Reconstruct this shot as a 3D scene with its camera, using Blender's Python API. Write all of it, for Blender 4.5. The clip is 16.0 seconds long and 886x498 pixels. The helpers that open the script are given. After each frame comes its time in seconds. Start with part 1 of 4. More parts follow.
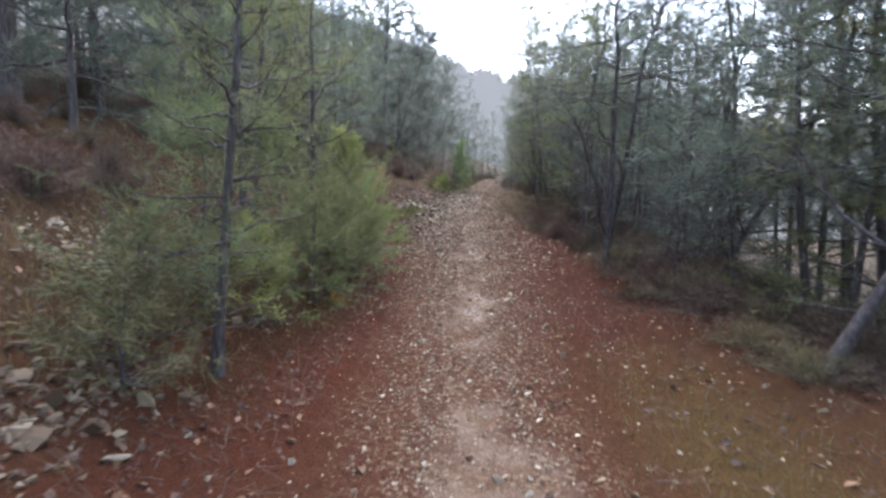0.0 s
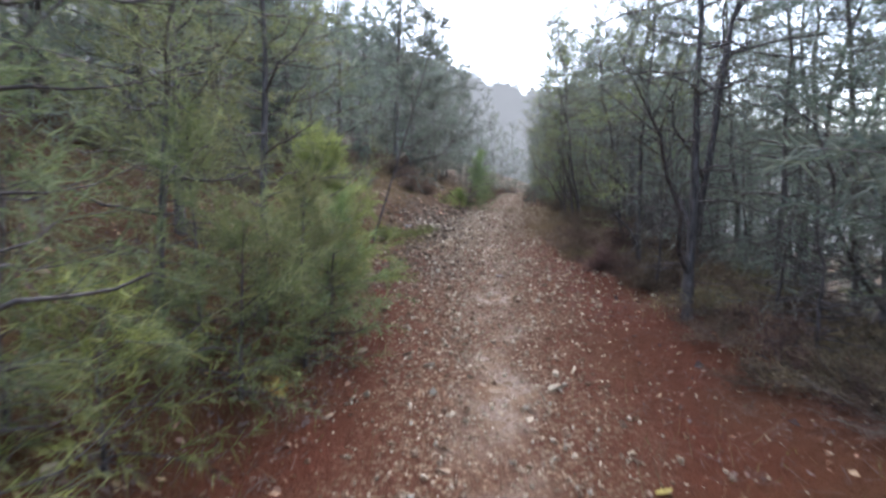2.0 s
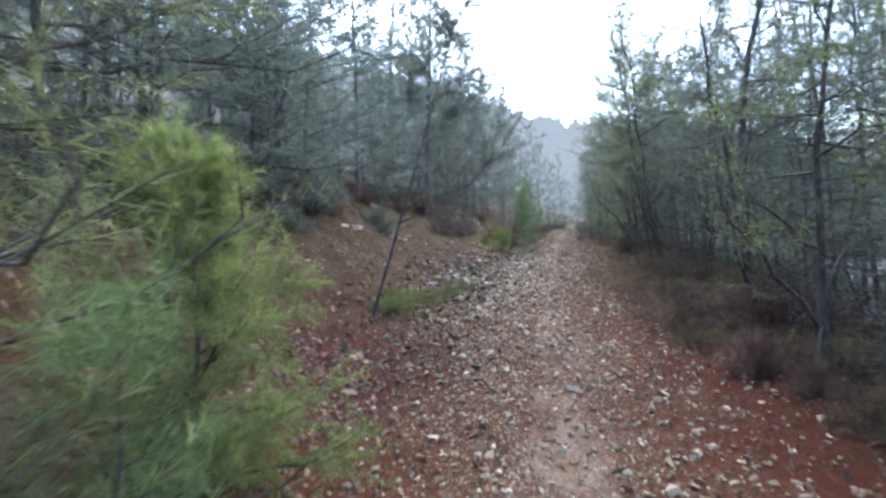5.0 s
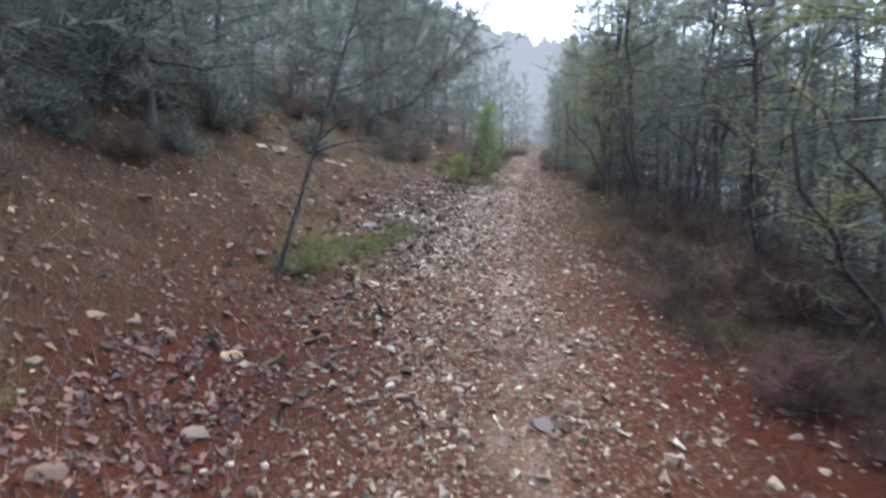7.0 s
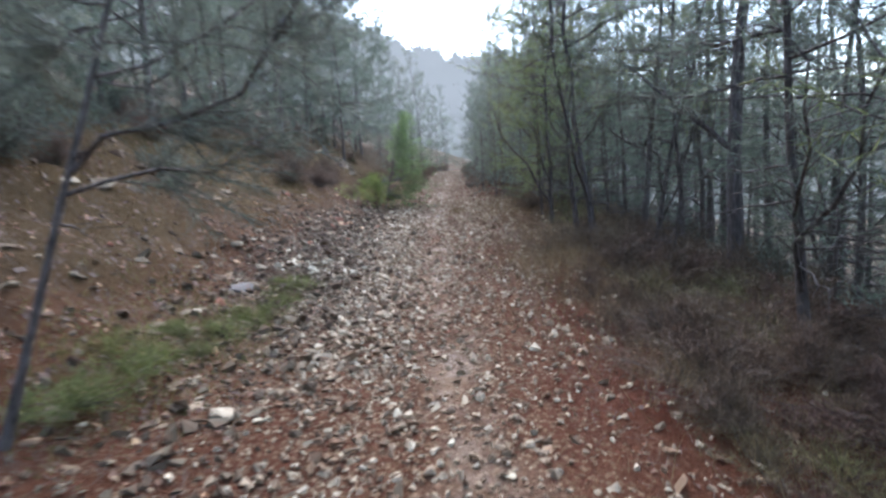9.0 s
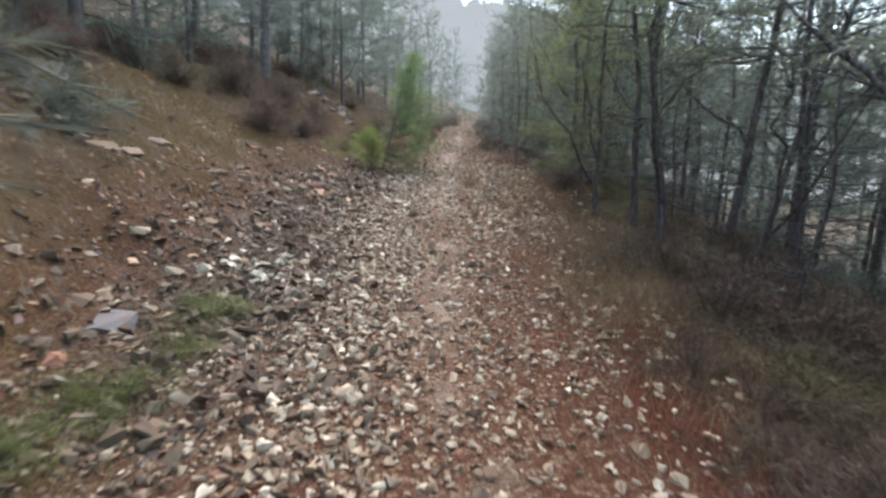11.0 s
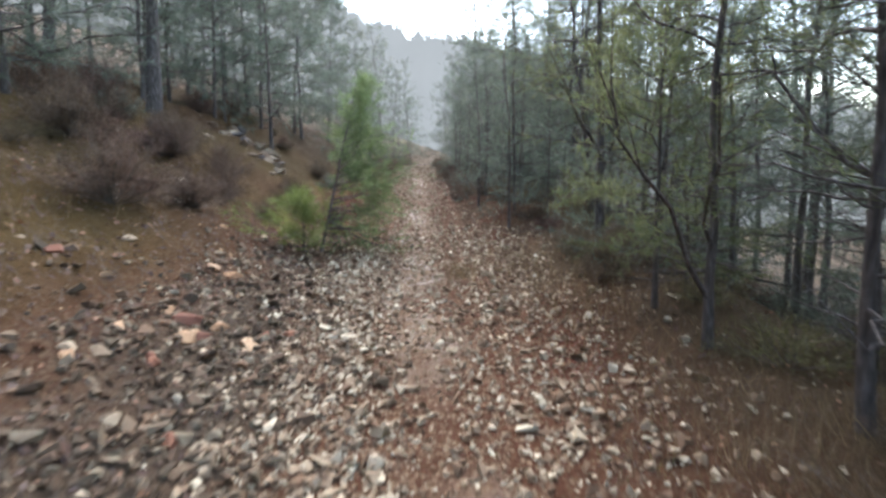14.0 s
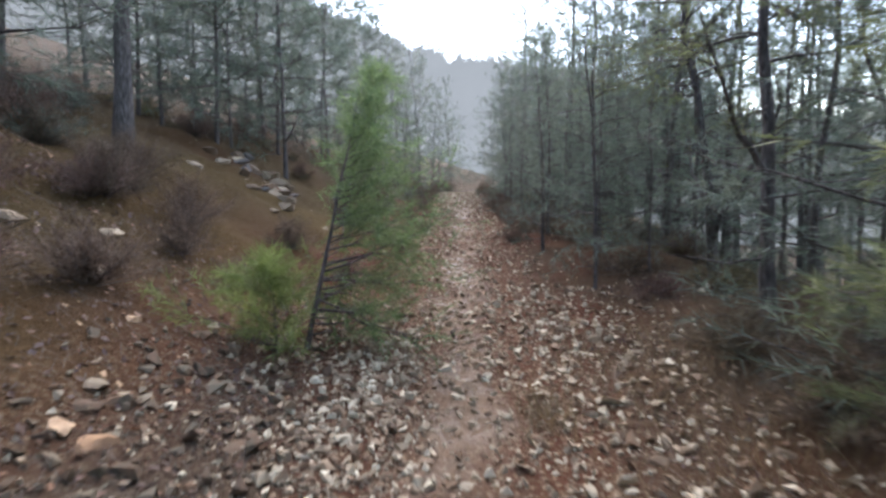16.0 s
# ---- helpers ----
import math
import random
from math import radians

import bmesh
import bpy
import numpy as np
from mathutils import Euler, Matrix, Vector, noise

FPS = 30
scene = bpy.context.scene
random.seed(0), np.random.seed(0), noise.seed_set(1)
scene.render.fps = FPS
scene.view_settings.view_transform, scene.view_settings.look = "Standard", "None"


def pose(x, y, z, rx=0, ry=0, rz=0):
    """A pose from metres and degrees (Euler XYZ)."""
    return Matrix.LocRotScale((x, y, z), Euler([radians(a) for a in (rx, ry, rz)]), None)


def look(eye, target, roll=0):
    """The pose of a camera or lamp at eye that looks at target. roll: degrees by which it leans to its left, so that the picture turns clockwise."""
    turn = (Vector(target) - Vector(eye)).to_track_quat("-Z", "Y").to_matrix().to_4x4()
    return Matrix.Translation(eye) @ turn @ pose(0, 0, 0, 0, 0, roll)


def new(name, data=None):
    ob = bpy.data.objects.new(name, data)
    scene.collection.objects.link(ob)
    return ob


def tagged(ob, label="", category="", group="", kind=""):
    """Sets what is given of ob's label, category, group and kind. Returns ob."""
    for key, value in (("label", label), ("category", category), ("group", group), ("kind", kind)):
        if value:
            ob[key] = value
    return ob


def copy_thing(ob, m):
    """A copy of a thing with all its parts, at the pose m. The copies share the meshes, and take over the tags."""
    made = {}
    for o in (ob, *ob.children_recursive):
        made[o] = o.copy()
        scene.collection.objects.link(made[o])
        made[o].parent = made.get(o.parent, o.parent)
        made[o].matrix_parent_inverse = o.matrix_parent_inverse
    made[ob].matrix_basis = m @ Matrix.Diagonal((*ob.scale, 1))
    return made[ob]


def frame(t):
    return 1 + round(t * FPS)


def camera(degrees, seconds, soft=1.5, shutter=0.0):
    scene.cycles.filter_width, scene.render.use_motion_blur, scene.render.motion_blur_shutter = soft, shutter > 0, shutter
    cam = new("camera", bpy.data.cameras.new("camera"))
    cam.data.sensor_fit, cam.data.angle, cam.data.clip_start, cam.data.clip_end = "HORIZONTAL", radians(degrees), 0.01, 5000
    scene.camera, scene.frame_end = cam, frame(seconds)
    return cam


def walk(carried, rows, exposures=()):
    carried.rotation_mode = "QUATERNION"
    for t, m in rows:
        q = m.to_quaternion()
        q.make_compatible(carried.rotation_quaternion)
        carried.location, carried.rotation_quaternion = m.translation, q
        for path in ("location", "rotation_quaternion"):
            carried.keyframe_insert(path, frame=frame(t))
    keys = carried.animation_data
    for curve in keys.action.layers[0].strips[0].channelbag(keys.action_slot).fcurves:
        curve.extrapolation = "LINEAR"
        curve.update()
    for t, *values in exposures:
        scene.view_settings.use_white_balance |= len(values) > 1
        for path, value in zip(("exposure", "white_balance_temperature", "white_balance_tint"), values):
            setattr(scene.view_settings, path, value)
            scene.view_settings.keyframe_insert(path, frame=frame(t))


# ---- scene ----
# camera and its walk
cam = camera(83.5, 16.0, soft=2.6, shutter=0.6)
METRES, EYE, TILT, LEAN, TURN = 15.625, 1.5, 8.0, 0.0, 0.0
ROWS = [
    (0.0, 0.0, 0.0, 0.0, -0.19, -10.71, 0.98),
    (0.5, 0.0041, 0.0297, -0.0027, 0.79, -10.41, -0.63),
    (1.0, 0.0068, 0.0614, -0.0048, 1.46, -10.17, -0.34),
    (1.5, 0.0059, 0.0899, -0.004, 3.57, -10.03, 0.47),
    (2.0, 0.0047, 0.1202, -0.0043, 1.88, -9.08, 1.51),
    (2.5, 0.0088, 0.1511, -0.0056, 2.49, -7.08, 1.58),
    (3.0, 0.0113, 0.1833, -0.0073, 4.6, -8.47, 0.79),
    (5.5, 0.0079, 0.3264, -0.0043, 7.0, -4.19, 3.84),
    (6.0, 0.0092, 0.3541, -0.0053, -0.98, -9.0, 3.19),
    (6.5, 0.0127, 0.3746, -0.0011, -0.87, -14.02, 0.39),
    (7.0, 0.0114, 0.3943, 0.0014, 2.41, -14.03, 0.4),
    (7.5, 0.01, 0.4189, 0.0037, 2.0, -12.82, 2.54),
    (8.0, 0.0133, 0.4472, 0.0033, 0.29, -10.23, 2.22),
    (8.5, 0.0122, 0.4801, 0.0013, -0.7, -9.33, 2.93),
    (9.0, 0.0183, 0.5122, -0.0012, -6.81, -12.53, 2.54),
    (9.5, 0.0249, 0.5432, 0.0008, -6.49, -13.35, 0.88),
    (12.0, 0.0259, 0.7018, 0.002, -6.42, -20.1, -3.78),
    (12.5, 0.0235, 0.7372, 0.0051, -8.07, -16.43, -3.2),
    (13.0, 0.0205, 0.7694, 0.0025, -6.64, -14.89, -1.91),
    (13.5, 0.0207, 0.8032, 0.0019, -5.5, -15.77, -2.14),
    (14.0, 0.0302, 0.8391, 0.0019, -11.73, -14.12, -1.12),
    (14.5, 0.0381, 0.8754, 0.0031, -9.02, -12.78, 0.05),
    (15.0, 0.0428, 0.9124, 0.0026, -8.82, -12.32, 0.67),
    (15.5, 0.0493, 0.9535, 0.0017, -8.11, -12.22, -0.47),
    (16.0, 0.0529, 0.9912, -0.0016, -7.04, -11.66, 0.3),
]
EXPOSURES = [
    (0.0, 2.36, 6190, 18), (3.0, 2.36, 6090, 17), (5.5, 2.51, 5590, 12), (6.0, 2.34, 5740, 14), (7.0, 2.53, 5840, 17), (8.0, 2.54, 5670, 15), (9.0, 2.47, 5790, 13),
    (9.5, 2.47, 5840, 14), (12.0, 2.56, 6490, 10), (13.0, 2.52, 6420, 10), (14.0, 2.48, 6310, 11), (15.0, 2.40, 6270, 12), (16.0, 2.29, 6140, 14),
]
walk(cam, [(t, pose(0, 0, EYE, TILT, LEAN, TURN) @ pose(METRES * x, METRES * y, METRES * z, 90 + pitch, roll, yaw)) for t, x, y, z, yaw, pitch, roll in ROWS], EXPOSURES)

# ---- world, sun, exposure ----
world = bpy.data.worlds.new("world")
scene.world = world
world.use_nodes = True
wn, wl = world.node_tree.nodes, world.node_tree.links
sky = wn.new("ShaderNodeTexSky")
sky.sky_type, sky.sun_disc = "NISHITA", False
SUN_EL, SUN_AZ = 58.0, 6.0
sky.sun_elevation, sky.sun_rotation = radians(SUN_EL), radians(SUN_AZ)
sky.air_density, sky.dust_density, sky.ozone_density = 1.6, 2.0, 0.3
bg = wn["Background"]
bg.inputs["Strength"].default_value = 0.15
wl.new(sky.outputs["Color"], bg.inputs["Color"])
sun = new("sun", bpy.data.lights.new("sun", "SUN"))
sun.data.energy, sun.data.angle, sun.data.color = 0.8, radians(80), (1.0, 0.97, 0.93)
sun_way = Vector((math.sin(radians(SUN_AZ)) * math.cos(radians(SUN_EL)), math.cos(radians(SUN_AZ)) * math.cos(radians(SUN_EL)), math.sin(radians(SUN_EL))))
sun.matrix_basis = look(sun_way * 50, (0, 0, 0))


# ---- materials ----
def node(nt, kind, **sets):
    n = nt.nodes.new(kind)
    for key, value in sets.items():
        n.inputs[key.replace("_", " ")].default_value = value
    return n


def ramp(nt, fac, stops):
    n = nt.nodes.new("ShaderNodeValToRGB")
    while len(n.color_ramp.elements) < len(stops):
        n.color_ramp.elements.new(0.5)
    for e, (p, c) in zip(n.color_ramp.elements, stops):
        e.position, e.color = p, (*c, 1)
    nt.links.new(fac, n.inputs[0])
    return n.outputs[0]


def mixed(nt, fac, a, b):
    n = nt.nodes.new("ShaderNodeMix")
    n.data_type = "RGBA"
    for sock, v in ((n.inputs[0], fac), (n.inputs[6], a), (n.inputs[7], b)):
        if hasattr(v, "is_linked"):
            nt.links.new(v, sock)
        else:
            sock.default_value = v if isinstance(v, float) else (*v, 1)
    return n.outputs[2]


def basic(name, rough=0.8, spec=0.4):
    m = bpy.data.materials.new(name)
    m.use_nodes = True
    p = m.node_tree.nodes["Principled BSDF"]
    p.inputs["Roughness"].default_value = rough
    p.inputs["Specular IOR Level"].default_value = spec
    return m, m.node_tree, p


def noise_tex(nt, scale, detail=4.0, rough=0.6):
    co = nt.nodes.new("ShaderNodeNewGeometry")
    n = node(nt, "ShaderNodeTexNoise", Scale=scale, Detail=detail, Roughness=rough)
    nt.links.new(co.outputs["Position"], n.inputs["Vector"])
    return n.outputs["Fac"]


def bump(nt, p, height, strength, distance):
    b = node(nt, "ShaderNodeBump", Strength=strength, Distance=distance)
    nt.links.new(height, b.inputs["Height"])
    nt.links.new(b.outputs[0], p.inputs["Normal"])


def ground_material():
    m, nt, p = basic("earth_and_gravel", 0.95, 0.1)
    at = {}
    for key in ("gravel", "tread", "litter", "moss", "talus"):
        n = nt.nodes.new("ShaderNodeAttribute")
        n.attribute_name = key
        at[key] = n.outputs["Fac"]
    big, mid, fine = noise_tex(nt, 1.3), noise_tex(nt, 9.0), noise_tex(nt, 70.0, 3.0)
    earth = mixed(nt, mid, (0.056, 0.0155, 0.0085), (0.122, 0.037, 0.0195))
    earth = mixed(nt, ramp(nt, big, [(0.35, (0, 0, 0)), (0.7, (0.8, 0.8, 0.8))]), earth, (0.085, 0.035, 0.017))
    vor = node(nt, "ShaderNodeTexVoronoi", Scale=42.0)
    co = nt.nodes.new("ShaderNodeNewGeometry")
    nt.links.new(co.outputs["Position"], vor.inputs["Vector"])
    sep = nt.nodes.new("ShaderNodeSeparateColor")
    nt.links.new(vor.outputs["Color"], sep.inputs[0])
    grit = ramp(nt, sep.outputs[0], [(0.0, (0.085, 0.036, 0.018)), (0.55, (0.15, 0.086, 0.048)), (1.0, (0.33, 0.25, 0.16))])
    grit = mixed(nt, ramp(nt, vor.outputs["Distance"], [(0.35, (0, 0, 0)), (0.75, (0.8, 0.8, 0.8))]), grit, (0.10, 0.04, 0.024))
    tread = mixed(nt, fine, (0.19, 0.114, 0.07), (0.34, 0.24, 0.155))
    dead = mixed(nt, fine, (0.045, 0.029, 0.0145), (0.115, 0.074, 0.039))
    moss = mixed(nt, fine, (0.06, 0.04, 0.013), (0.15, 0.10, 0.033))
    col = mixed(nt, at["litter"], earth, dead)
    col = mixed(nt, at["moss"], col, moss)
    col = mixed(nt, at["gravel"], col, grit)
    # Scree dust colour; it also greys the far ground in place of haze.
    dust_haze = mixed(nt, fine, (0.046, 0.033, 0.021), (0.118, 0.088, 0.059))
    col = mixed(nt, at["talus"], col, dust_haze)
    col = mixed(nt, at["tread"], col, tread)
    wet = ramp(nt, noise_tex(nt, 5.0, 3.0), [(0.42, (0, 0, 0)), (0.58, (1, 1, 1))])
    wet = mixed(nt, at["tread"], (0.0, 0.0, 0.0), wet)
    nt.links.new(ramp(nt, wet, [(0.0, (0.95, 0.95, 0.95)), (0.8, (0.27, 0.27, 0.27))]), p.inputs["Roughness"])
    nt.links.new(ramp(nt, wet, [(0.0, (0.1, 0.1, 0.1)), (0.8, (0.5, 0.5, 0.5))]), p.inputs["Specular IOR Level"])
    nt.links.new(col, p.inputs["Base Color"])
    h = nt.nodes.new("ShaderNodeMath")
    h.operation = "ADD"
    nt.links.new(mid, h.inputs[0])
    nt.links.new(fine, h.inputs[1])
    bump(nt, p, h.outputs[0], 1.0, 0.05)
    return m


def stone_material(name, stops):
    m, nt, p = basic(name, 0.8, 0.25)
    g = nt.nodes.new("ShaderNodeNewGeometry")
    o = nt.nodes.new("ShaderNodeObjectInfo")
    a = nt.nodes.new("ShaderNodeMath")
    a.operation = "ADD"
    nt.links.new(g.outputs["Random Per Island"], a.inputs[0])
    nt.links.new(o.outputs["Random"], a.inputs[1])
    f = nt.nodes.new("ShaderNodeMath")
    f.operation = "FRACT"
    nt.links.new(a.outputs[0], f.inputs[0])
    c = ramp(nt, f.outputs[0], stops)
    n1, n2 = noise_tex(nt, 18.0), noise_tex(nt, 90.0)
    c = mixed(nt, ramp(nt, n1, [(0.38, (0, 0, 0)), (0.7, (0.55, 0.55, 0.55))]), c, (0.16, 0.085, 0.05))
    nt.links.new(c, p.inputs["Base Color"])
    bump(nt, p, n2, 0.5, 0.01)
    return m


def bark_material():
    m, nt, p = basic("wet_bark", 0.85, 0.2)
    g = nt.nodes.new("ShaderNodeTexCoord")
    mp = node(nt, "ShaderNodeMapping")
    mp.inputs["Scale"].default_value = (1, 1, 0.25)
    nt.links.new(g.outputs["Object"], mp.inputs["Vector"])
    n = node(nt, "ShaderNodeTexNoise", Scale=38.0, Detail=5.0)
    nt.links.new(mp.outputs[0], n.inputs["Vector"])
    nt.links.new(ramp(nt, n.outputs["Fac"], [(0.3, (0.042, 0.034, 0.03)), (0.55, (0.095, 0.079, 0.071)), (0.8, (0.18, 0.157, 0.144))]), p.inputs["Base Color"])
    bump(nt, p, n.outputs["Fac"], 0.8, 0.02)
    return m


def leaf_material(name, stops, through_light=0.58, rough=0.4, haze_sheen=0.5):
    m, nt, p = basic(name, rough, 0.5)
    g = nt.nodes.new("ShaderNodeNewGeometry")
    o = nt.nodes.new("ShaderNodeObjectInfo")
    c = ramp(nt, g.outputs["Random Per Island"], stops)
    clump = noise_tex(nt, 2.2, 2.0)
    hsv = node(nt, "ShaderNodeHueSaturation")
    mr = node(nt, "ShaderNodeMapRange", From_Min=0.3, From_Max=0.7, To_Min=0.65, To_Max=1.3)
    nt.links.new(clump, mr.inputs["Value"])
    nt.links.new(mr.outputs[0], hsv.inputs["Value"])
    mr2 = node(nt, "ShaderNodeMapRange", To_Min=0.47, To_Max=0.525)
    nt.links.new(o.outputs["Random"], mr2.inputs["Value"])
    nt.links.new(mr2.outputs[0], hsv.inputs["Hue"])
    nt.links.new(c, hsv.inputs["Color"])
    nt.links.new(hsv.outputs[0], p.inputs["Base Color"])
    # Pale sheen over the foliage stands in for haze.
    p.inputs["Sheen Weight"].default_value = haze_sheen
    p.inputs["Sheen Roughness"].default_value = 0.5
    t = nt.nodes.new("ShaderNodeBsdfTranslucent")
    nt.links.new(hsv.outputs[0], t.inputs["Color"])
    mx = nt.nodes.new("ShaderNodeMixShader")
    mx.inputs[0].default_value = through_light
    nt.links.new(p.outputs[0], mx.inputs[1])
    nt.links.new(t.outputs[0], mx.inputs[2])
    nt.links.new(mx.outputs[0], nt.nodes["Material Output"].inputs["Surface"])
    return m


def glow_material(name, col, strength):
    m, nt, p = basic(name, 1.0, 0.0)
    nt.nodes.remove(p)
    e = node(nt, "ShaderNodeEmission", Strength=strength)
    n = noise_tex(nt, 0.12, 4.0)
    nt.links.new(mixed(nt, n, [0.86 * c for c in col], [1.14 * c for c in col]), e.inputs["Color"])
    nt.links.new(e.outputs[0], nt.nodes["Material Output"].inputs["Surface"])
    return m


GROUND = ground_material()
STONE = stone_material("limestone", [(0.0, (0.125, 0.075, 0.042)), (0.35, (0.235, 0.168, 0.107)), (0.7, (0.36, 0.285, 0.19)), (1.0, (0.58, 0.50, 0.358))])
GREY_STONE = stone_material("grey_limestone", [(0.0, (0.075, 0.0493, 0.0291)), (0.5, (0.14, 0.105, 0.0681)), (0.85, (0.22, 0.175, 0.116)), (1.0, (0.33, 0.271, 0.187))])
SCREE_STONE = stone_material("dusty_scree", [(0.0, (0.045, 0.0315, 0.0199)), (0.5, (0.085, 0.066, 0.0423)), (0.85, (0.145, 0.116, 0.0764)), (1.0, (0.25, 0.21, 0.143))])
WHITE_STONE = stone_material("white_limestone", [(0.0, (0.36, 0.305, 0.216)), (1.0, (0.64, 0.581, 0.432))])
BLUE_STONE = stone_material("blue_grey_stone", [(0.0, (0.085, 0.082, 0.078)), (1.0, (0.155, 0.148, 0.14))])
RED_STONE = stone_material("rust_stone", [(0.0, (0.17, 0.07, 0.045)), (1.0, (0.27, 0.12, 0.07))])
TAN_STONE = stone_material("tan_stone", [(0.0, (0.33, 0.19, 0.10)), (1.0, (0.52, 0.36, 0.22))])
BARK = bark_material()
GREEN = leaf_material("green_needles", [(0.0, (0.105, 0.127, 0.05)), (0.6, (0.165, 0.19, 0.08)), (1.0, (0.23, 0.248, 0.115))], 0.64, 0.55, 0.15)
# Grey-green needles, lightened so the colour carries some of the mist's haze.
HAZED_GREEN = leaf_material("hazed_green_needles", [(0.0, (0.10, 0.12, 0.086)), (0.6, (0.142, 0.165, 0.12)), (1.0, (0.188, 0.206, 0.155))], 0.55, 0.6, 0.12)
FRESH = leaf_material("fresh_green_needles", [(0.0, (0.115, 0.155, 0.055)), (0.6, (0.18, 0.228, 0.085)), (1.0, (0.26, 0.30, 0.13))], 0.65, 0.5, 0.15)
YELLOW_GREEN = leaf_material("yellow_green_needles", [(0.0, (0.13, 0.165, 0.04)), (0.6, (0.205, 0.25, 0.07)), (1.0, (0.29, 0.325, 0.12))], 0.66, 0.5, 0.2)
BRUSH = leaf_material("dry_brush", [(0.0, (0.068, 0.042, 0.026)), (0.6, (0.13, 0.083, 0.051)), (1.0, (0.2, 0.138, 0.087))], 0.25, 0.8, 0.08)
STEM = leaf_material("dry_stems", [(0.0, (0.05, 0.038, 0.027)), (1.0, (0.125, 0.095, 0.067))], 0.0, 0.8, 0.0)
# Darker copy of the dry brush, with the shade put into its colour.
SHADED_BRUSH = leaf_material("shaded_brush", [(0.0, (0.042, 0.025, 0.015)), (0.6, (0.085, 0.05, 0.029)), (1.0, (0.14, 0.088, 0.053))], 0.2, 0.8, 0.04)
OLIVE = leaf_material("olive_brush", [(0.0, (0.075, 0.06, 0.025)), (0.6, (0.15, 0.12, 0.05)), (1.0, (0.23, 0.19, 0.085))], 0.25, 0.8, 0.08)
DRY_GRASS = leaf_material("dry_grass", [(0.0, (0.10, 0.07, 0.03)), (0.6, (0.19, 0.14, 0.06)), (1.0, (0.28, 0.22, 0.11))], 0.3, 0.8, 0.1)
SHRUB = leaf_material("dark_shrub_leaves", [(0.0, (0.07, 0.082, 0.06)), (0.6, (0.11, 0.125, 0.092)), (1.0, (0.155, 0.168, 0.128))], 0.5, 0.6, 0.1)
GRASS = leaf_material("wet_grass", [(0.0, (0.08, 0.088, 0.024)), (0.6, (0.14, 0.152, 0.043)), (1.0, (0.2, 0.208, 0.068))], 0.4, 0.7, 0.05)
LITTER = leaf_material("fallen_leaves", [(0.0, (0.06, 0.034, 0.022)), (0.6, (0.125, 0.068, 0.04)), (0.92, (0.23, 0.12, 0.055)), (1.0, (0.36, 0.25, 0.12))], 0.2, 0.6, 0.0)


# ---- mesh helpers ----
def mesh_np(name, verts, faces, mat, smooth=False):
    """A mesh from arrays; all faces have the same number of corners."""
    me = bpy.data.meshes.new(name)
    verts, faces = np.asarray(verts, np.float32), np.asarray(faces, np.int32)
    k = faces.shape[1]
    me.vertices.add(len(verts))
    me.vertices.foreach_set("co", verts.ravel())
    me.loops.add(faces.size)
    me.loops.foreach_set("vertex_index", faces.ravel())
    me.polygons.add(len(faces))
    me.polygons.foreach_set("loop_start", np.arange(0, faces.size, k, dtype=np.int32))
    me.polygons.foreach_set("use_smooth", np.full(len(faces), smooth))
    me.update(calc_edges=True)
    me.materials.append(mat)
    return me


def tube(pts, radii, n=6):
    """A tapered tube along points: vertices and quads."""
    pts = np.asarray(pts, float)
    way = np.gradient(pts, axis=0)
    way /= np.linalg.norm(way, axis=1)[:, None] + 1e-9
    ref = np.array((1.0, 0, 0)) if abs(way[0][0]) < 0.8 else np.array((0, 1.0, 0))
    a = np.cross(way, ref)
    a /= np.linalg.norm(a, axis=1)[:, None] + 1e-9
    b = np.cross(way, a)
    ang = np.linspace(0, 2 * math.pi, n, endpoint=False)
    ring = np.cos(ang)[None, :, None] * a[:, None] + np.sin(ang)[None, :, None] * b[:, None]
    v = (pts[:, None] + ring * np.asarray(radii)[:, None, None]).reshape(-1, 3)
    i, j = np.meshgrid(np.arange(len(pts) - 1), np.arange(n), indexing="ij")
    q = np.stack([i * n + j, i * n + (j + 1) % n, (i + 1) * n + (j + 1) % n, (i + 1) * n + j], -1).reshape(-1, 4)
    return v, q


def joined(pieces):
    vs, fs, k = [], [], 0
    for v, f in pieces:
        vs.append(v)
        fs.append(np.asarray(f) + k)
        k += len(v)
    return np.concatenate(vs), np.concatenate(fs)


def blades(base, way, length, width, rng):
    """Thin three-cornered blades (needles, grass) from points along directions."""
    n = len(base)
    side = np.cross(way, rng.normal(size=(n, 3)))
    side /= np.linalg.norm(side, axis=1)[:, None] + 1e-9
    w = (np.broadcast_to(width, n) / 2)[:, None]
    v = np.stack([base - side * w, base + side * w, base + way * np.broadcast_to(length, n)[:, None]], 1).reshape(-1, 3)
    return v, np.arange(3 * n).reshape(-1, 3)


def unit(a):
    return a / (np.linalg.norm(a, axis=-1)[..., None] + 1e-9)


def part(name, mesh, parent, label=""):
    ob = new(name, mesh)
    ob.parent = parent
    if label:
        tagged(ob, label)
    return ob


# ---- terrain ----
LINE_Y = (-40, 0, 5, 10, 14, 17.5, 22.5, 27, 33, 38, 44, 60, 300)
LINE_X = (-2.0, 0.1, 0.3, 0.45, 0.75, 1.1, 2.0, 2.7, 3.5, 5.2, 8.5, 19.0, 60.0)


def line(y):
    """Where the middle of the path runs."""
    y = np.asarray(y, float)
    return sum(np.interp(y + d, LINE_Y, LINE_X) for d in (-1.6, -0.8, 0, 0.8, 1.6)) / 5


def soft_ramp(v, k=0.25):
    return np.where(v > 4, v, k * np.log1p(np.exp(np.clip(v, -20, 4) / k)))


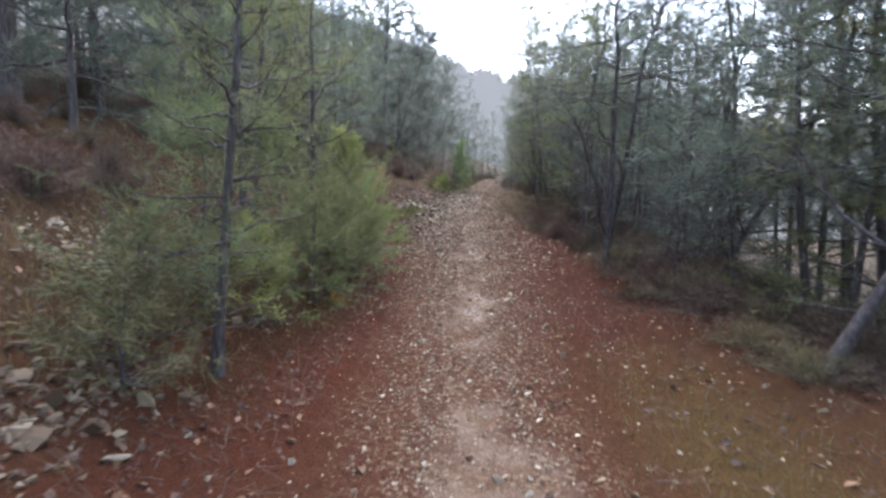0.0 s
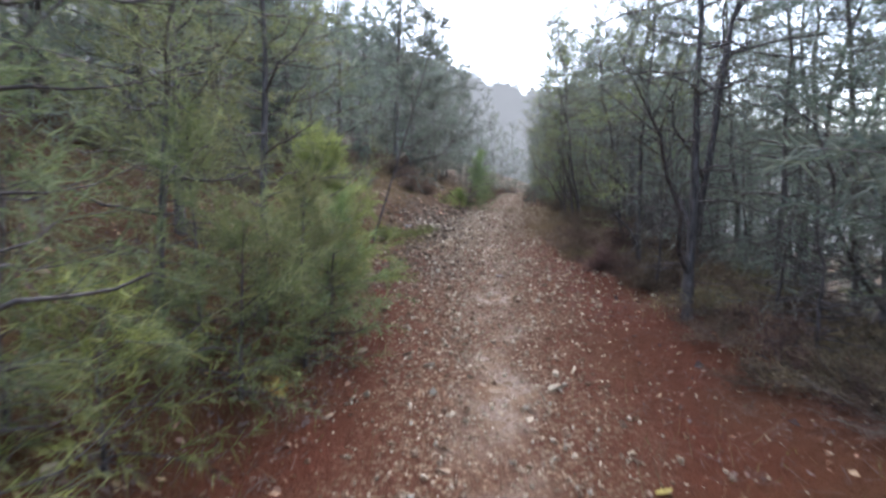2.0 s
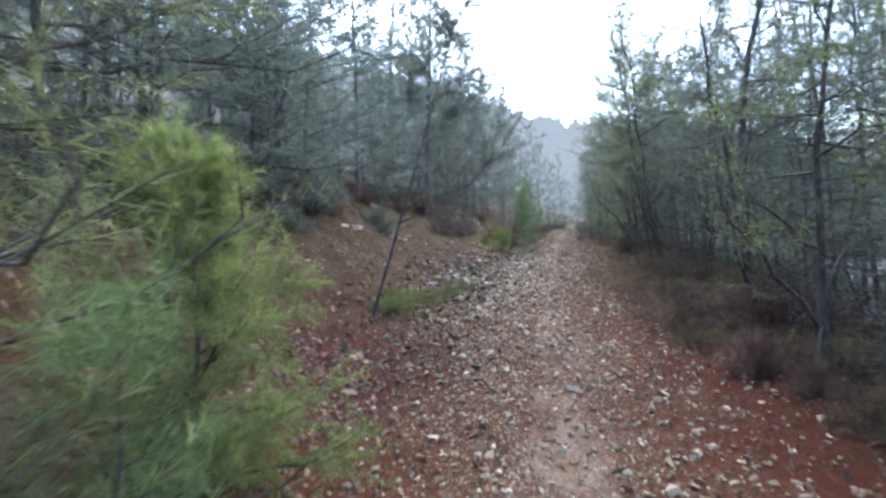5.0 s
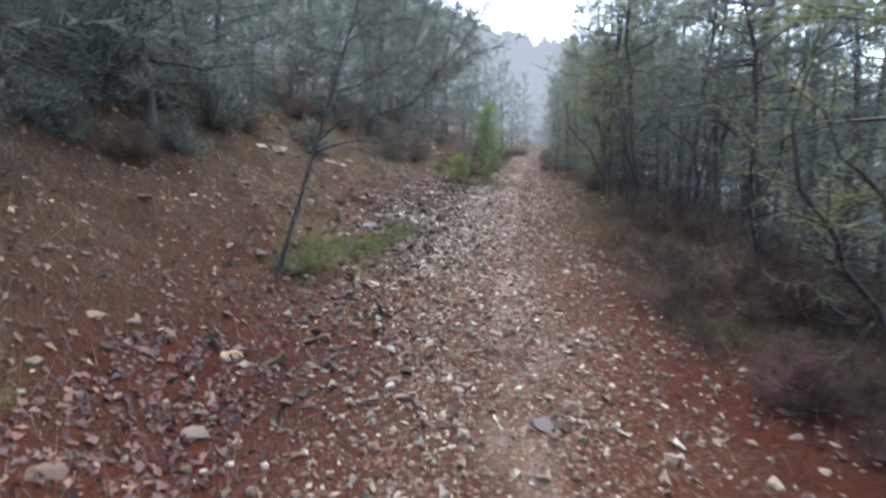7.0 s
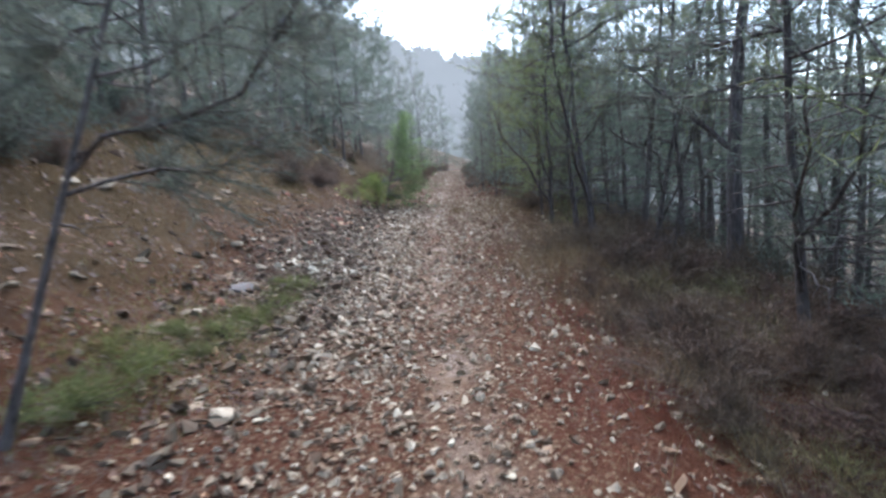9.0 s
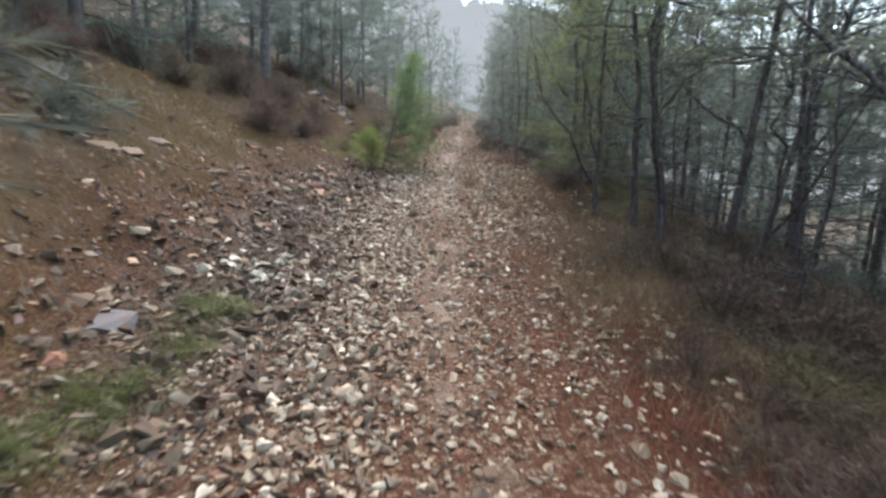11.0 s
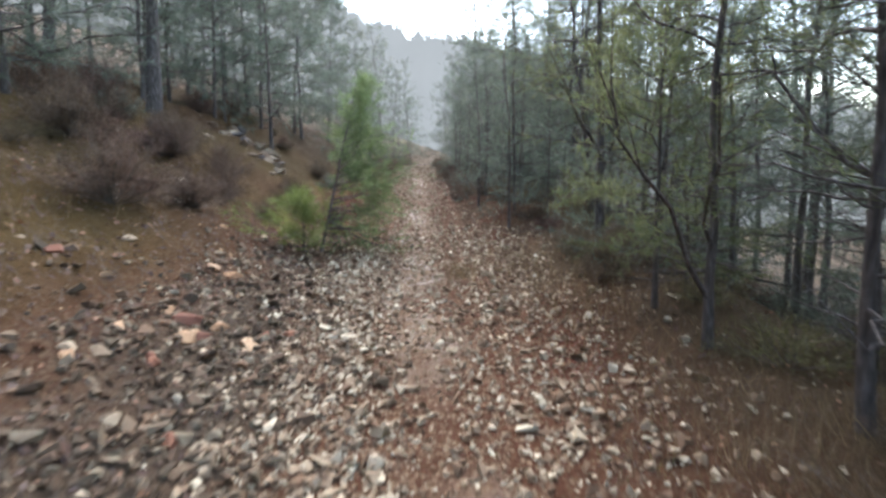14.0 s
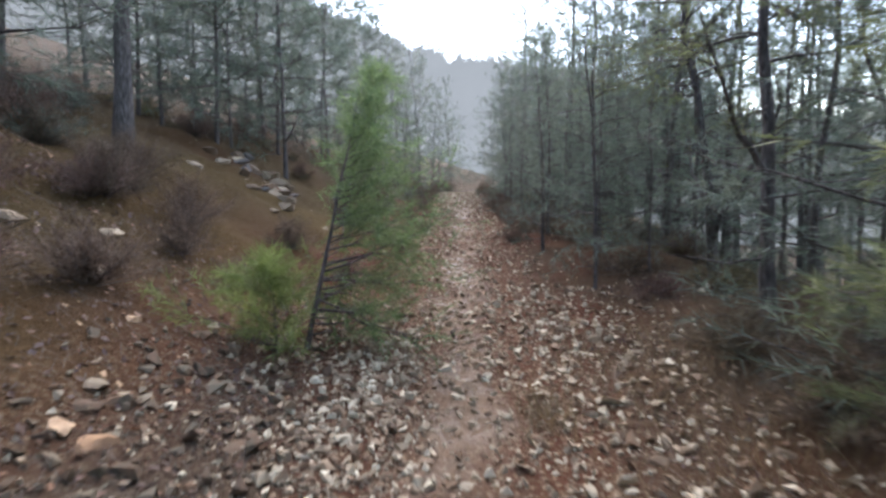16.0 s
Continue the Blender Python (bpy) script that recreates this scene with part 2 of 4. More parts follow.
def wave(x, y, f, s=0.0):
    return np.sin(f * x + 1.7 * s + 1.3 * np.sin(f * 0.7 * y + s)) * np.cos(f * 0.9 * y - s + np.sin(f * 0.6 * x))


def height(x, y):
    x, y = np.asarray(x, float), np.asarray(y, float)
    o = x - line(y)
    foot = np.interp(y, (-5, 4, 9, 12, 16, 20, 25, 40), (1.5, 1.5, 1.5, 1.35, 1.3, 1.65, 2.1, 2.3))
    left = -o - foot
    z = 0.60 * soft_ramp(left) - 0.27 * soft_ramp(left - 2.8) - 0.22 * soft_ramp(left - 30)
    right = o - 3.0
    z = z + 0.12 * np.exp(-((o - 2.6) / 0.8) ** 2) - 0.42 * soft_ramp(right, 0.5) + 0.12 * soft_ramp(right - 4, 1.0) + 0.27 * soft_ramp(right - 20, 2.0)
    z = z - 0.03 * np.exp(-(o / 0.25) ** 2)
    rough = np.clip((np.abs(o) - 0.7) / 1.5, 0.15, 1)
    z = z + rough * (0.06 * wave(x, y, 1.7) + 0.03 * wave(x, y, 3.1, 4.0) + 0.025 * wave(x, y, 4.6, 1.0) + 0.012 * wave(x, y, 11.0, 2.0))
    z = z + np.clip(left / 1.2, 0, 1) * (0.09 * np.abs(wave(x, y, 2.4, 7.0)) + 0.05 * np.abs(wave(x, y, 5.3, 3.0)) - 0.05)
    return z - 0.14 * soft_ramp(y - 33, 1.5) + 0.10 * soft_ramp(-y - 12, 2.0)


RISE = (math.cos(radians(TILT)), math.sin(radians(TILT)))


def world_at(x, y, h):
    """Places of the plan, which lies along the climbing path, in the upright world."""
    x, y, h = np.broadcast_arrays(np.asarray(x, float), np.asarray(y, float), np.asarray(h, float))
    return np.stack([x, RISE[0] * y - RISE[1] * (h - EYE), EYE + RISE[1] * y + RISE[0] * (h - EYE)], -1)


def stretch(a, b, step, far, grow=1.35):
    core = np.arange(a, b + step / 2, step)
    out, s, v = [], step, b
    while v < b + far:
        s *= grow
        v += s
        out.append(v)
    out = np.array(out)
    return np.concatenate([(a + b - out)[::-1], core, out])


def build_ground():
    xs, ys = stretch(-6, 7, 0.09, 500), stretch(-1, 34, 0.12, 500)
    X, Y = np.meshgrid(xs, ys)
    Z = height(X, Y)
    v = world_at(X, Y, Z).reshape(-1, 3)
    ny, nx = X.shape
    i, j = np.meshgrid(np.arange(ny - 1), np.arange(nx - 1), indexing="ij")
    a = i * nx + j
    q = np.stack([a, a + 1, a + nx + 1, a + nx], -1).reshape(-1, 4)
    me = mesh_np("ground", v, q, GROUND, True)
    o = X - line(Y) + 0.12 * wave(X, Y, 2.9, 3.0) + 0.06 * wave(X, Y, 7.0, 1.0)
    talus = np.interp(Y, (9, 11, 18, 21), (0, 1, 1, 0))
    wide = np.interp(Y, (0, 6, 9, 18, 22, 33), (0.45, 0.65, 0.85, 1.0, 0.7, 0.6))
    gravel = np.clip(1.5 - np.abs(o + 0.05) / wide, 0, 1) * 0.85
    gravel = np.maximum(gravel, talus * 0.7 * np.clip((2.3 + o) / 0.6, 0, 1) * np.clip((0.5 - o) / 0.6, 0, 1))
    scree = 0.9 * np.interp(Y, (11, 12.5, 17, 20), (0, 1, 1, 0)) * np.exp(-((o + 1.25) / 0.55) ** 2)
    lane = o - 0.16 * np.exp(-((Y - 10.0) / 2.5) ** 2)
    tread = np.clip(1.5 - np.abs(lane) / 0.2, 0, 1) * np.clip(0.45 + 0.5 * wave(X, Y, 2.3, 4.0) + 0.4 * wave(X, Y, 7.1, 2.0), 0.05, 0.85)
    litter = np.clip((np.abs(o + 0.2) - 1.5) / 1.0, 0, 1) * (0.75 + 0.25 * wave(X, Y, 1.1, 5.0)) * np.where((o > 0) & (Y < 9), 0.6, 1.0) * np.interp(Y, (7, 12), (0.85, 1.15))
    moss = 0.75 * np.exp(-((o - 1.35) / 0.6) ** 2 - ((Y - 2.2) / 1.3) ** 2) + 0.5 * np.exp(-((o + 1.3) / 0.35) ** 2 - ((Y - 11.8) / 1.2) ** 2)
    moss = moss + 0.3 * np.exp(-((o + 2.3) / 0.8) ** 2 - ((Y - 4.2) / 1.6) ** 2)
    moss = moss + np.clip(-o - 2.2, 0, 1) * np.clip(wave(X, Y, 0.9, 2.0), 0, 1) * 0.5 * np.clip((9 - Y) / 3, 0, 1)
    # Sides and far path greyed towards dust; the far greying stands in for mist.
    scree = np.maximum(scree, np.maximum(0.75 * np.clip((np.abs(o) - 5.0) / 4.0, 0, 1), 0.6 * np.clip((Y - 25) / 7, 0, 1)))
    moss = moss + 0.7 * np.clip((-o - 1.5) * 1.5, 0, 1) * np.interp(Y, (11, 14, 24, 30), (0, 1, 1, 0)) * np.clip(0.7 + 0.5 * wave(X, Y, 1.3, 6.0), 0, 1)
    verge = np.clip((o - 0.5) / 0.5, 0, 1) * np.interp(Y, (12.5, 15.5), (0, 1)) * np.clip(0.6 + 0.6 * wave(X, Y, 2.1, 9.0), 0.1, 1)
    scree, moss = np.maximum(scree, 0.55 * verge), moss + 0.3 * verge
    for key, val in (("gravel", gravel), ("tread", tread), ("litter", litter), ("moss", moss), ("talus", scree)):
        me.attributes.new(key, "FLOAT", "POINT").data.foreach_set("value", np.clip(val, 0, 1).astype(np.float32).ravel())
    return tagged(new("ground", me), "red earth slope with a gravel footpath", "ground", kind="structure")


GROUND_OB = build_ground()


def at(x, y, turn=0.0, size=1.0, sink=0.03):
    return pose(*world_at(x, y, height(x, y) - sink), 0, 0, turn) @ Matrix.Diagonal((size, size, size, 1))


# ---- trees ----
def pine(label, H, r, seed, lean=(0, 0), bend=0.05, start=0.3, nb=26, blen=1.2, twigs=14, needles=30, nlen=0.11, nwid=0.010,
         mat=None, rise=(5, 45), dead=5, split=False, droop=0.12, name="pine_tree", category="tree", extra=(), sides=6, lumpy=0.35, reach=(-9, 9), cone=False, stout=0.6, lopsided=False):
    """A pine: tapered trunk, limbs with twigs, and a crown of needle sprays. extra: limbs of (height share, turn, rise, length)."""
    rng = np.random.default_rng(seed)
    root = tagged(new(name), label, category)
    n = 12
    u = np.linspace(0, 1, n)
    wob = np.cumsum(rng.normal(size=(n, 2)) * bend * H / n * 2.2, axis=0)
    wob -= wob[0]
    wob *= (u * (1.2 - 0.4 * u))[:, None]
    spine = np.stack([lean[0] * H * u + wob[:, 0], lean[1] * H * u + wob[:, 1], H * u], -1)
    rad = r * (1 - 0.88 * u) * (1 + 0.35 * np.exp(-u * 18))
    trunk = [tube(spine, rad, sides + 2)]
    limbs, tips_base, tips_way = [], [], []
    turn = rng.uniform(0, 6.28)
    lump = rng.uniform(0, 6.28, 3)
    for k in range(nb + dead + len(extra)):
        is_dead = nb <= k < nb + dead
        if k < nb + dead:
            f = rng.uniform(0.06, start + 0.15) if is_dead else start + (0.99 - start) * ((k + rng.uniform(0, 0.9)) / nb)
            turn += 2.4 + rng.normal() * 0.35
            g = 0 if is_dead else (f - start) / (1 - start)
            length = blen * (0.5 if is_dead else (0.16 + 0.95 * (1 - g) ** 0.8 * (0.5 + 0.5 * min(1, g * 5 + 0.3)))) * rng.uniform(0.6, 1.15)
            length *= 1 + lumpy * math.sin(turn * 2 + lump[0] + 5 * g) * math.sin(9 * g + lump[1])
            el = radians(rise[0] + (rise[1] - rise[0]) * g + rng.normal() * 10)
        else:
            f, deg, up, length = extra[k - nb - dead]
            turn, el, g = radians(deg), radians(up), 0
        if lopsided and math.cos(turn) < 0:
            turn = math.pi - turn
        p0 = np.array([np.interp(f, u, spine[:, i]) for i in range(3)])
        side_reach = (reach[1] - p0[0]) if math.cos(turn) > 0 else (p0[0] - reach[0])
        length = min(length, max(0.15, side_reach / max(0.05, abs(math.cos(turn)) * math.cos(el))))
        s = np.linspace(0, 1, 6)
        flat = np.array((math.cos(turn), math.sin(turn), 0))
        side = np.array((-flat[1], flat[0], 0)) * rng.normal() * 0.2
        pts = p0 + length * (s[:, None] * (flat * math.cos(el) + np.array((0, 0, math.sin(el)))) + (s ** 2)[:, None] * (side + np.array((0, 0, -droop))) + (s ** 4)[:, None] * np.array((0, 0, droop * 0.9)))
        pts[1:-1] += rng.normal(size=(4, 3)) * 0.025 * length
        br = min(np.interp(f, u, rad) * 0.55, 0.004 + 0.009 * length)
        thin = 0.8
        if k >= nb + dead:
            br, thin = stout * np.interp(f, u, rad), 0.65
        pieces = [tube(pts, br * (1 - thin * s), sides - 2)]
        m = max(4, int((4 if is_dead else twigs) * rng.uniform(0.8, 1.2) * (0.4 + 0.6 * length / blen)))
        ts = np.sort(rng.uniform(0.15, 1.0, m))
        ts[-1] = 1.0
        for t in ts:
            b0 = np.array([np.interp(t, s, pts[:, i]) for i in range(3)])
            axis = unit(pts[min(5, int(t * 5) + 1)] - pts[max(0, int(t * 5) - 1)])
            tw = unit(axis * 0.8 + rng.normal(size=3) * np.array((0.62, 0.62, 0.45)) + np.array((0, 0, 0.10)))
            tl = length * rng.uniform(0.18, 0.42) + 0.10
            if sides > 5 or rng.uniform() < 0.25:
                pieces.append(tube([b0, b0 + tw * tl], [br * 0.3, br * 0.1], 3))
            if not is_dead:
                w = rng.uniform(0.1, 1.0, needles)
                tips_base.append(b0 + tw * tl * w[:, None])
                tips_way.append(unit(tw * rng.uniform(0.2, 1.2, (needles, 1)) + rng.normal(size=(needles, 3)) * 0.55 + np.array((0, 0, -0.12))))
        limbs.append(pieces)
    if split:
        part("trunk", mesh_np("trunk", *joined(trunk), BARK, True), root)
        for pieces in limbs:
            part("branch", mesh_np("branch", *joined(pieces), BARK, True), root)
    else:
        part("trunk", mesh_np("trunk", *joined(trunk + [p for b in limbs for p in b]), BARK, True), root)
    if cone:
        ang = np.linspace(0, 1, 9)
        tip = limbs[nb + dead][0][0][-3 - (sides - 2)]
        v, q = tube(tip + np.stack([0.05 * ang, 0 * ang, 0.035 * ang], -1), 0.002 + 0.019 * np.sin(math.pi * (0.12 + 0.85 * ang)), 9)
        v = v + 0.004 * rng.normal(size=v.shape)
        part("pine_cone", mesh_np("pine_cone", v, q, BARK), root, "closed dark brown pine cone")
    base, way = np.concatenate(tips_base), np.concatenate(tips_way)
    v, f = blades(base, way, nlen * rng.uniform(0.7, 1.2, len(base)), nwid, rng)
    part("crown", mesh_np("crown", v, f, mat or HAZED_GREEN), root)
    return root


class Stand:
    """Sets copies of a few prototypes about; the first use of each is the prototype itself."""

    def __init__(self, protos):
        self.protos, self.used = protos, set()

    def put(self, k, m):
        ob = self.protos[k % len(self.protos)]
        if ob in self.used:
            return copy_thing(ob, m)
        self.used.add(ob)
        loc, rot, _ = m.decompose()
        ob.matrix_basis = Matrix.LocRotScale(loc, rot, None)
        return ob


def hero(x, y, sink=0.03, turn=0.0, **kw):
    ob = pine(**kw)
    ob.matrix_basis = at(x, y, turn, 1.0, sink)
    return ob


# trees beside the path, each on its own
hero(-1.45, 2.95, label="slender green pine with thin side branches beside the path", H=4.6, r=0.038, seed=1, lean=(0.09, 0), bend=0.05, start=0.12, nb=42, blen=0.95, twigs=11, needles=24, nwid=0.0042, dead=20, mat=GREEN, split=True, reach=(-9, 0.6), stout=0.35,
     extra=((0.33, 5, 45, 1.5), (0.2, 20, 15, 0.9)))
hero(-1.95, 5.0, label="bushy green pine at the foot of the bank", H=4.6, r=0.03, seed=2, lean=(0.05, 0.02), start=0.1, nb=32, blen=0.95, needles=26, nwid=0.0045, mat=GREEN, split=True, reach=(-9, 0.9))
hero(-1.55, 5.7, label="dense green pine leaning over the path edge", H=4.2, r=0.04, seed=3, lean=(0.06, 0), start=0.02, nb=40, blen=1.1, twigs=12, needles=26, nwid=0.0042, mat=GREEN, split=True, reach=(-9, 0.85))
hero(-2.6, 6.5, label="green pine standing higher on the bank", H=5.0, r=0.045, seed=9, start=0.12, nb=40, blen=1.3, needles=34, mat=GREEN, split=True)
hero(-1.22, 6.52, label="young light green pine on the bank", H=1.62, r=0.022, seed=4, start=0.04, nb=54, blen=0.72, twigs=15, needles=90, nlen=0.08, nwid=0.003, mat=YELLOW_GREEN, split=True, name="young_pine", rise=(8, 50))
hero(-1.41, 10.1, label="thin leaning pine sapling with one long side branch", H=3.7, r=0.019, seed=5, lean=(0.33, 0.0), bend=0.02, start=0.42, nb=12, blen=0.9, twigs=18, needles=66, nlen=0.12, nwid=0.005, mat=SHRUB, dead=2, droop=0.22, split=True, cone=True, stout=0.8,
     extra=((0.31, -14, 24, 1.45), (0.29, 25, 20, 1.0), (0.42, 0, 34, 1.3), (0.55, -15, 40, 1.1), (0.5, 150, 25, 0.9)))
hero(0.24, 19.0, label="young green pine growing at the path edge", H=2.0, r=0.02, seed=6, lean=(0.24, 0), bend=0.03, start=0.1, nb=48, blen=1.0, twigs=14, needles=34, nwid=0.0045, mat=FRESH, split=True, name="young_pine", rise=(-4, 42), lopsided=True)
hero(0.06, 18.88, label="low light green pine seedling", H=0.62, r=0.012, seed=7, start=0.05, nb=26, blen=0.5, twigs=10, needles=40, nwid=0.0042, mat=YELLOW_GREEN, split=True, name="young_pine", rise=(20, 60))
hero(3.05, 16.6, label="young green pine on the downhill verge", H=2.9, r=0.024, seed=10, start=0.15, nb=34, blen=0.85, twigs=15, needles=40, nwid=0.0045, mat=GREEN, split=True, name="young_pine")
hero(3.7, 4.3, label="green pine with low drooping branches", H=3.6, r=0.04, seed=11, lean=(0.1, 0), start=0.1, nb=36, blen=1.3, needles=36, mat=GREEN, droop=0.3, split=True)
hero(-2.6, 22.8, label="straight dark pine on the upper slope", H=9.0, r=0.11, seed=8, lean=(0.06, 0), bend=0.02, start=0.3, nb=50, blen=1.9, twigs=16, nlen=0.16, nwid=0.018, mat=HAZED_GREEN, split=True)
hero(-4.2, 23.0, label="straight dark pine on the upper slope", H=8.5, r=0.09, seed=12, lean=(0.08, 0), bend=0.02, start=0.35, nb=30, blen=1.8, nlen=0.16, nwid=0.018, mat=HAZED_GREEN, split=True)
hero(-5.6, 6.6, label="thick old pine high on the bank", H=9.0, r=0.16, seed=13, lean=(0.03, 0), bend=0.02, start=0.35, nb=32, blen=2.1, nlen=0.16, nwid=0.018, mat=HAZED_GREEN, split=True)
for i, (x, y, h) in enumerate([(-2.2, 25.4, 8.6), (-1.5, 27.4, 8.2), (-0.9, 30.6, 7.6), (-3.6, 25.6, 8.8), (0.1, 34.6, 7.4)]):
    hero(x, y, label="tall misty pine with branches low on the stem", H=h, r=0.036, seed=300 + i, lean=(0.05, 0), bend=0.03, start=0.05, nb=66, blen=1.85, twigs=16, needles=32, nlen=0.16, nwid=0.011, mat=HAZED_GREEN, dead=2, split=True)
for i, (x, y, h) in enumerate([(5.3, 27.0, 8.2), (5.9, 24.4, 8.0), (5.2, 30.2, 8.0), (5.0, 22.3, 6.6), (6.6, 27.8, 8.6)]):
    hero(x, y, label="dense tall pine above the bend of the path", H=h, r=0.06, seed=320 + i, lean=(0.03, 0), bend=0.04, start=0.06, nb=52, blen=1.45, twigs=13, needles=26, nlen=0.15, nwid=0.009, mat=HAZED_GREEN, dead=4, split=True)
for i, (x, y, h, mat) in enumerate([(-1.25, 4.6, 1.1, FRESH), (-1.05, 5.2, 1.3, GREEN), (-1.6, 4.85, 1.6, FRESH), (-1.0, 5.75, 1.1, FRESH)]):
    hero(x, y, label="small bushy green pine in the bank thicket", H=h, r=0.016, seed=90 + i, start=0.03, nb=26, blen=0.62, twigs=10, needles=26, nwid=0.0045, mat=mat, split=True, name="young_pine", rise=(10, 55), reach=(-9, 0.5))
for i, (x, y, h, mat) in enumerate([(-1.85, 3.75, 1.5, GREEN), (-1.95, 3.05, 0.8, GREEN), (-1.45, 3.75, 0.8, YELLOW_GREEN), (-1.75, 2.5, 0.6, OLIVE)]):
    hero(x, y, label="straggling young pine among olive brush on the bank", H=h, r=0.012, seed=230 + i, bend=0.1, start=0.04, nb=26, blen=0.6, twigs=9, needles=14, nwid=0.007, mat=mat, split=True, name="young_pine", rise=(5, 55), reach=(-9, 0.45))
for i, (x, y, h) in enumerate([(4.4, 5.6, 4.5), (5.3, 7.4, 5.0), (4.7, 3.6, 4.2), (3.9, 7.9, 4.6)]):
    hero(x, y, label="grey-green pine below the path edge", H=h, r=0.04, seed=110 + i, lean=(0.06, 0), start=0.15, nb=34, blen=1.4, needles=34, nwid=0.008, mat=HAZED_GREEN, split=True)
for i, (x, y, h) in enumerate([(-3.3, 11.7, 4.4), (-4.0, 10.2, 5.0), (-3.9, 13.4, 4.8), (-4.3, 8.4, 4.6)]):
    hero(x, y, label="dense dark pine with low branches on the bank", H=h, r=0.05, seed=150 + i, start=0.05, nb=36, blen=1.45, needles=17, nlen=0.14, nwid=0.012, mat=HAZED_GREEN, split=True, rise=(-8, 40))
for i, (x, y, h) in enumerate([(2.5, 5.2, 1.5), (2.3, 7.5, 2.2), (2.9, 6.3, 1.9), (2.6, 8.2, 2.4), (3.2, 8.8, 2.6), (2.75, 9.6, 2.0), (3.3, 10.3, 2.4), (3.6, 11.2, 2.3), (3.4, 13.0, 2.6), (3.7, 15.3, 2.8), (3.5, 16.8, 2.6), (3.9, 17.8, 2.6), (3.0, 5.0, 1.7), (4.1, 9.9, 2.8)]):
    hero(x, y, label="half-dead twiggy young pine in the thicket", H=h, r=0.016, seed=170 + i, lean=(0.06, 0), bend=0.12, start=0.3, nb=16, blen=0.75, twigs=9, needles=6, nwid=0.006, mat=HAZED_GREEN, dead=34, split=True, name="young_pine")
hero(2.5, 8.65, label="forked pine with drooping green sprays on the verge", H=4.6, r=0.034, seed=200, lean=(0.03, 0), bend=0.08, start=0.3, nb=26, blen=1.1, twigs=13, needles=26, nwid=0.008, mat=GREEN, dead=10, droop=0.35, split=True, reach=(-0.7, 9),
     extra=((0.06, 170, 60, 1.5), (0.1, 30, 55, 1.6), (0.2, 200, 45, 0.9)))
VERGE = [(2.56, 3.13, 0.6, 4.0, 0.045), (2.11, 6.3, 0.12, 6.0, 0.042), (2.35, 6.9, 0.15, 6.2, 0.04), (3.3, 5.8, 0.5, 4.2, 0.04), (4.38, 8.3, 0.16, 6.0, 0.045), (5.2, 9.3, 0.28, 5.5, 0.04), (3.65, 9.4, 0.06, 6.0, 0.04),
         (2.95, 10.75, -0.12, 4.6, 0.032), (3.7, 12.4, 0.0, 6.6, 0.075), (6.2, 13.8, 0.03, 6.5, 0.05), (3.95, 13.75, 0.08, 5.5, 0.035), (3.59, 13.72, 0.14, 5.2, 0.03),
         (3.0, 14.8, -0.08, 5.6, 0.035), (3.05, 14.35, -0.1, 6.0, 0.042), (3.8, 14.4, 0.03, 5.6, 0.045), (3.0, 15.9, -0.04, 5.2, 0.033), (3.74, 18.75, -0.05, 6.0, 0.055), (4.6, 20.6, -0.04, 6.0, 0.05)]
for i, (x, y, lean, h, r) in enumerate(VERGE):
    forks = ((0.07, 190 + 40 * (i % 3), 58, 1.7), (0.14, 20 + 70 * (i % 4), 52, 1.3)) if i % 2 else ((0.2, 120 + 50 * i, 48, 1.2),)
    hero(x, y, label="dark thin-stemmed pine on the downhill verge", H=h, r=r, seed=20 + i, extra=forks, lean=(lean, 0.0), bend=0.11, start=0.34, nb=32, blen=1.35, twigs=15, needles=26, nwid=0.006, mat=GREEN if i in (10, 13, 15, 16, 17) else HAZED_GREEN, dead=14, split=True, reach=(-1.3, 9))

# the woods
rng = np.random.default_rng(5)
far = dict(twigs=12, needles=24, nlen=0.16, nwid=0.012, sides=5)
tall = Stand([pine("tall pine in the misty woods", 8.0 + k, 0.085, 40 + k, bend=0.04, start=0.26, nb=30, blen=2.1, dead=8, **far) for k in range(4)])
slim = Stand([pine("slim dark pine in the thicket", 5.0 + 0.5 * k, 0.034, 50 + k, bend=0.10, start=0.2, nb=26, blen=1.2, dead=8, **far) for k in range(5)])
bushy = Stand([pine("bushy grey-green pine with branches to the ground", 4.0 + 0.6 * k, 0.04, 60 + k, bend=0.06, start=0.05, nb=34, blen=1.45, dead=2, **far) for k in range(4)])
# Sparse needles let the glowing backdrop show through, in place of mist.
airy = Stand([pine("thin-crowned pine paling into the mist", 4.4 + 0.6 * k, 0.034, 130 + k, bend=0.06, start=0.05, nb=32, blen=1.4, dead=4, twigs=12, needles=15, nlen=0.15, nwid=0.0095, sides=5, name="thin_crowned_pine") for k in range(4)])
lofty = Stand([pine("tall thin-crowned pine paling into the mist", 6.6 + 0.8 * k, 0.06, 140 + k, bend=0.05, start=0.22, nb=32, blen=1.8, dead=6, twigs=12, needles=15, nlen=0.16, nwid=0.011, sides=5, name="thin_crowned_pine") for k in range(3)])
spots = []


def free(x, y, gap):
    if any((x - a) ** 2 + (y - b) ** 2 < gap * gap for a, b in spots):
        return False
    spots.append((x, y))
    return True


def scatter(stand, count, y0, y1, o0, o1, gap, big=(0.85, 1.2)):
    got = 0
    for _ in range(count * 12):
        y, o = rng.uniform(y0, y1), rng.uniform(o0, o1)
        x = float(line(y)) + o
        if got < count and free(x, y, gap):
            stand.put(int(rng.integers(0, 99)), at(x, y, rng.uniform(0, 360), rng.uniform(*big)))
            got += 1


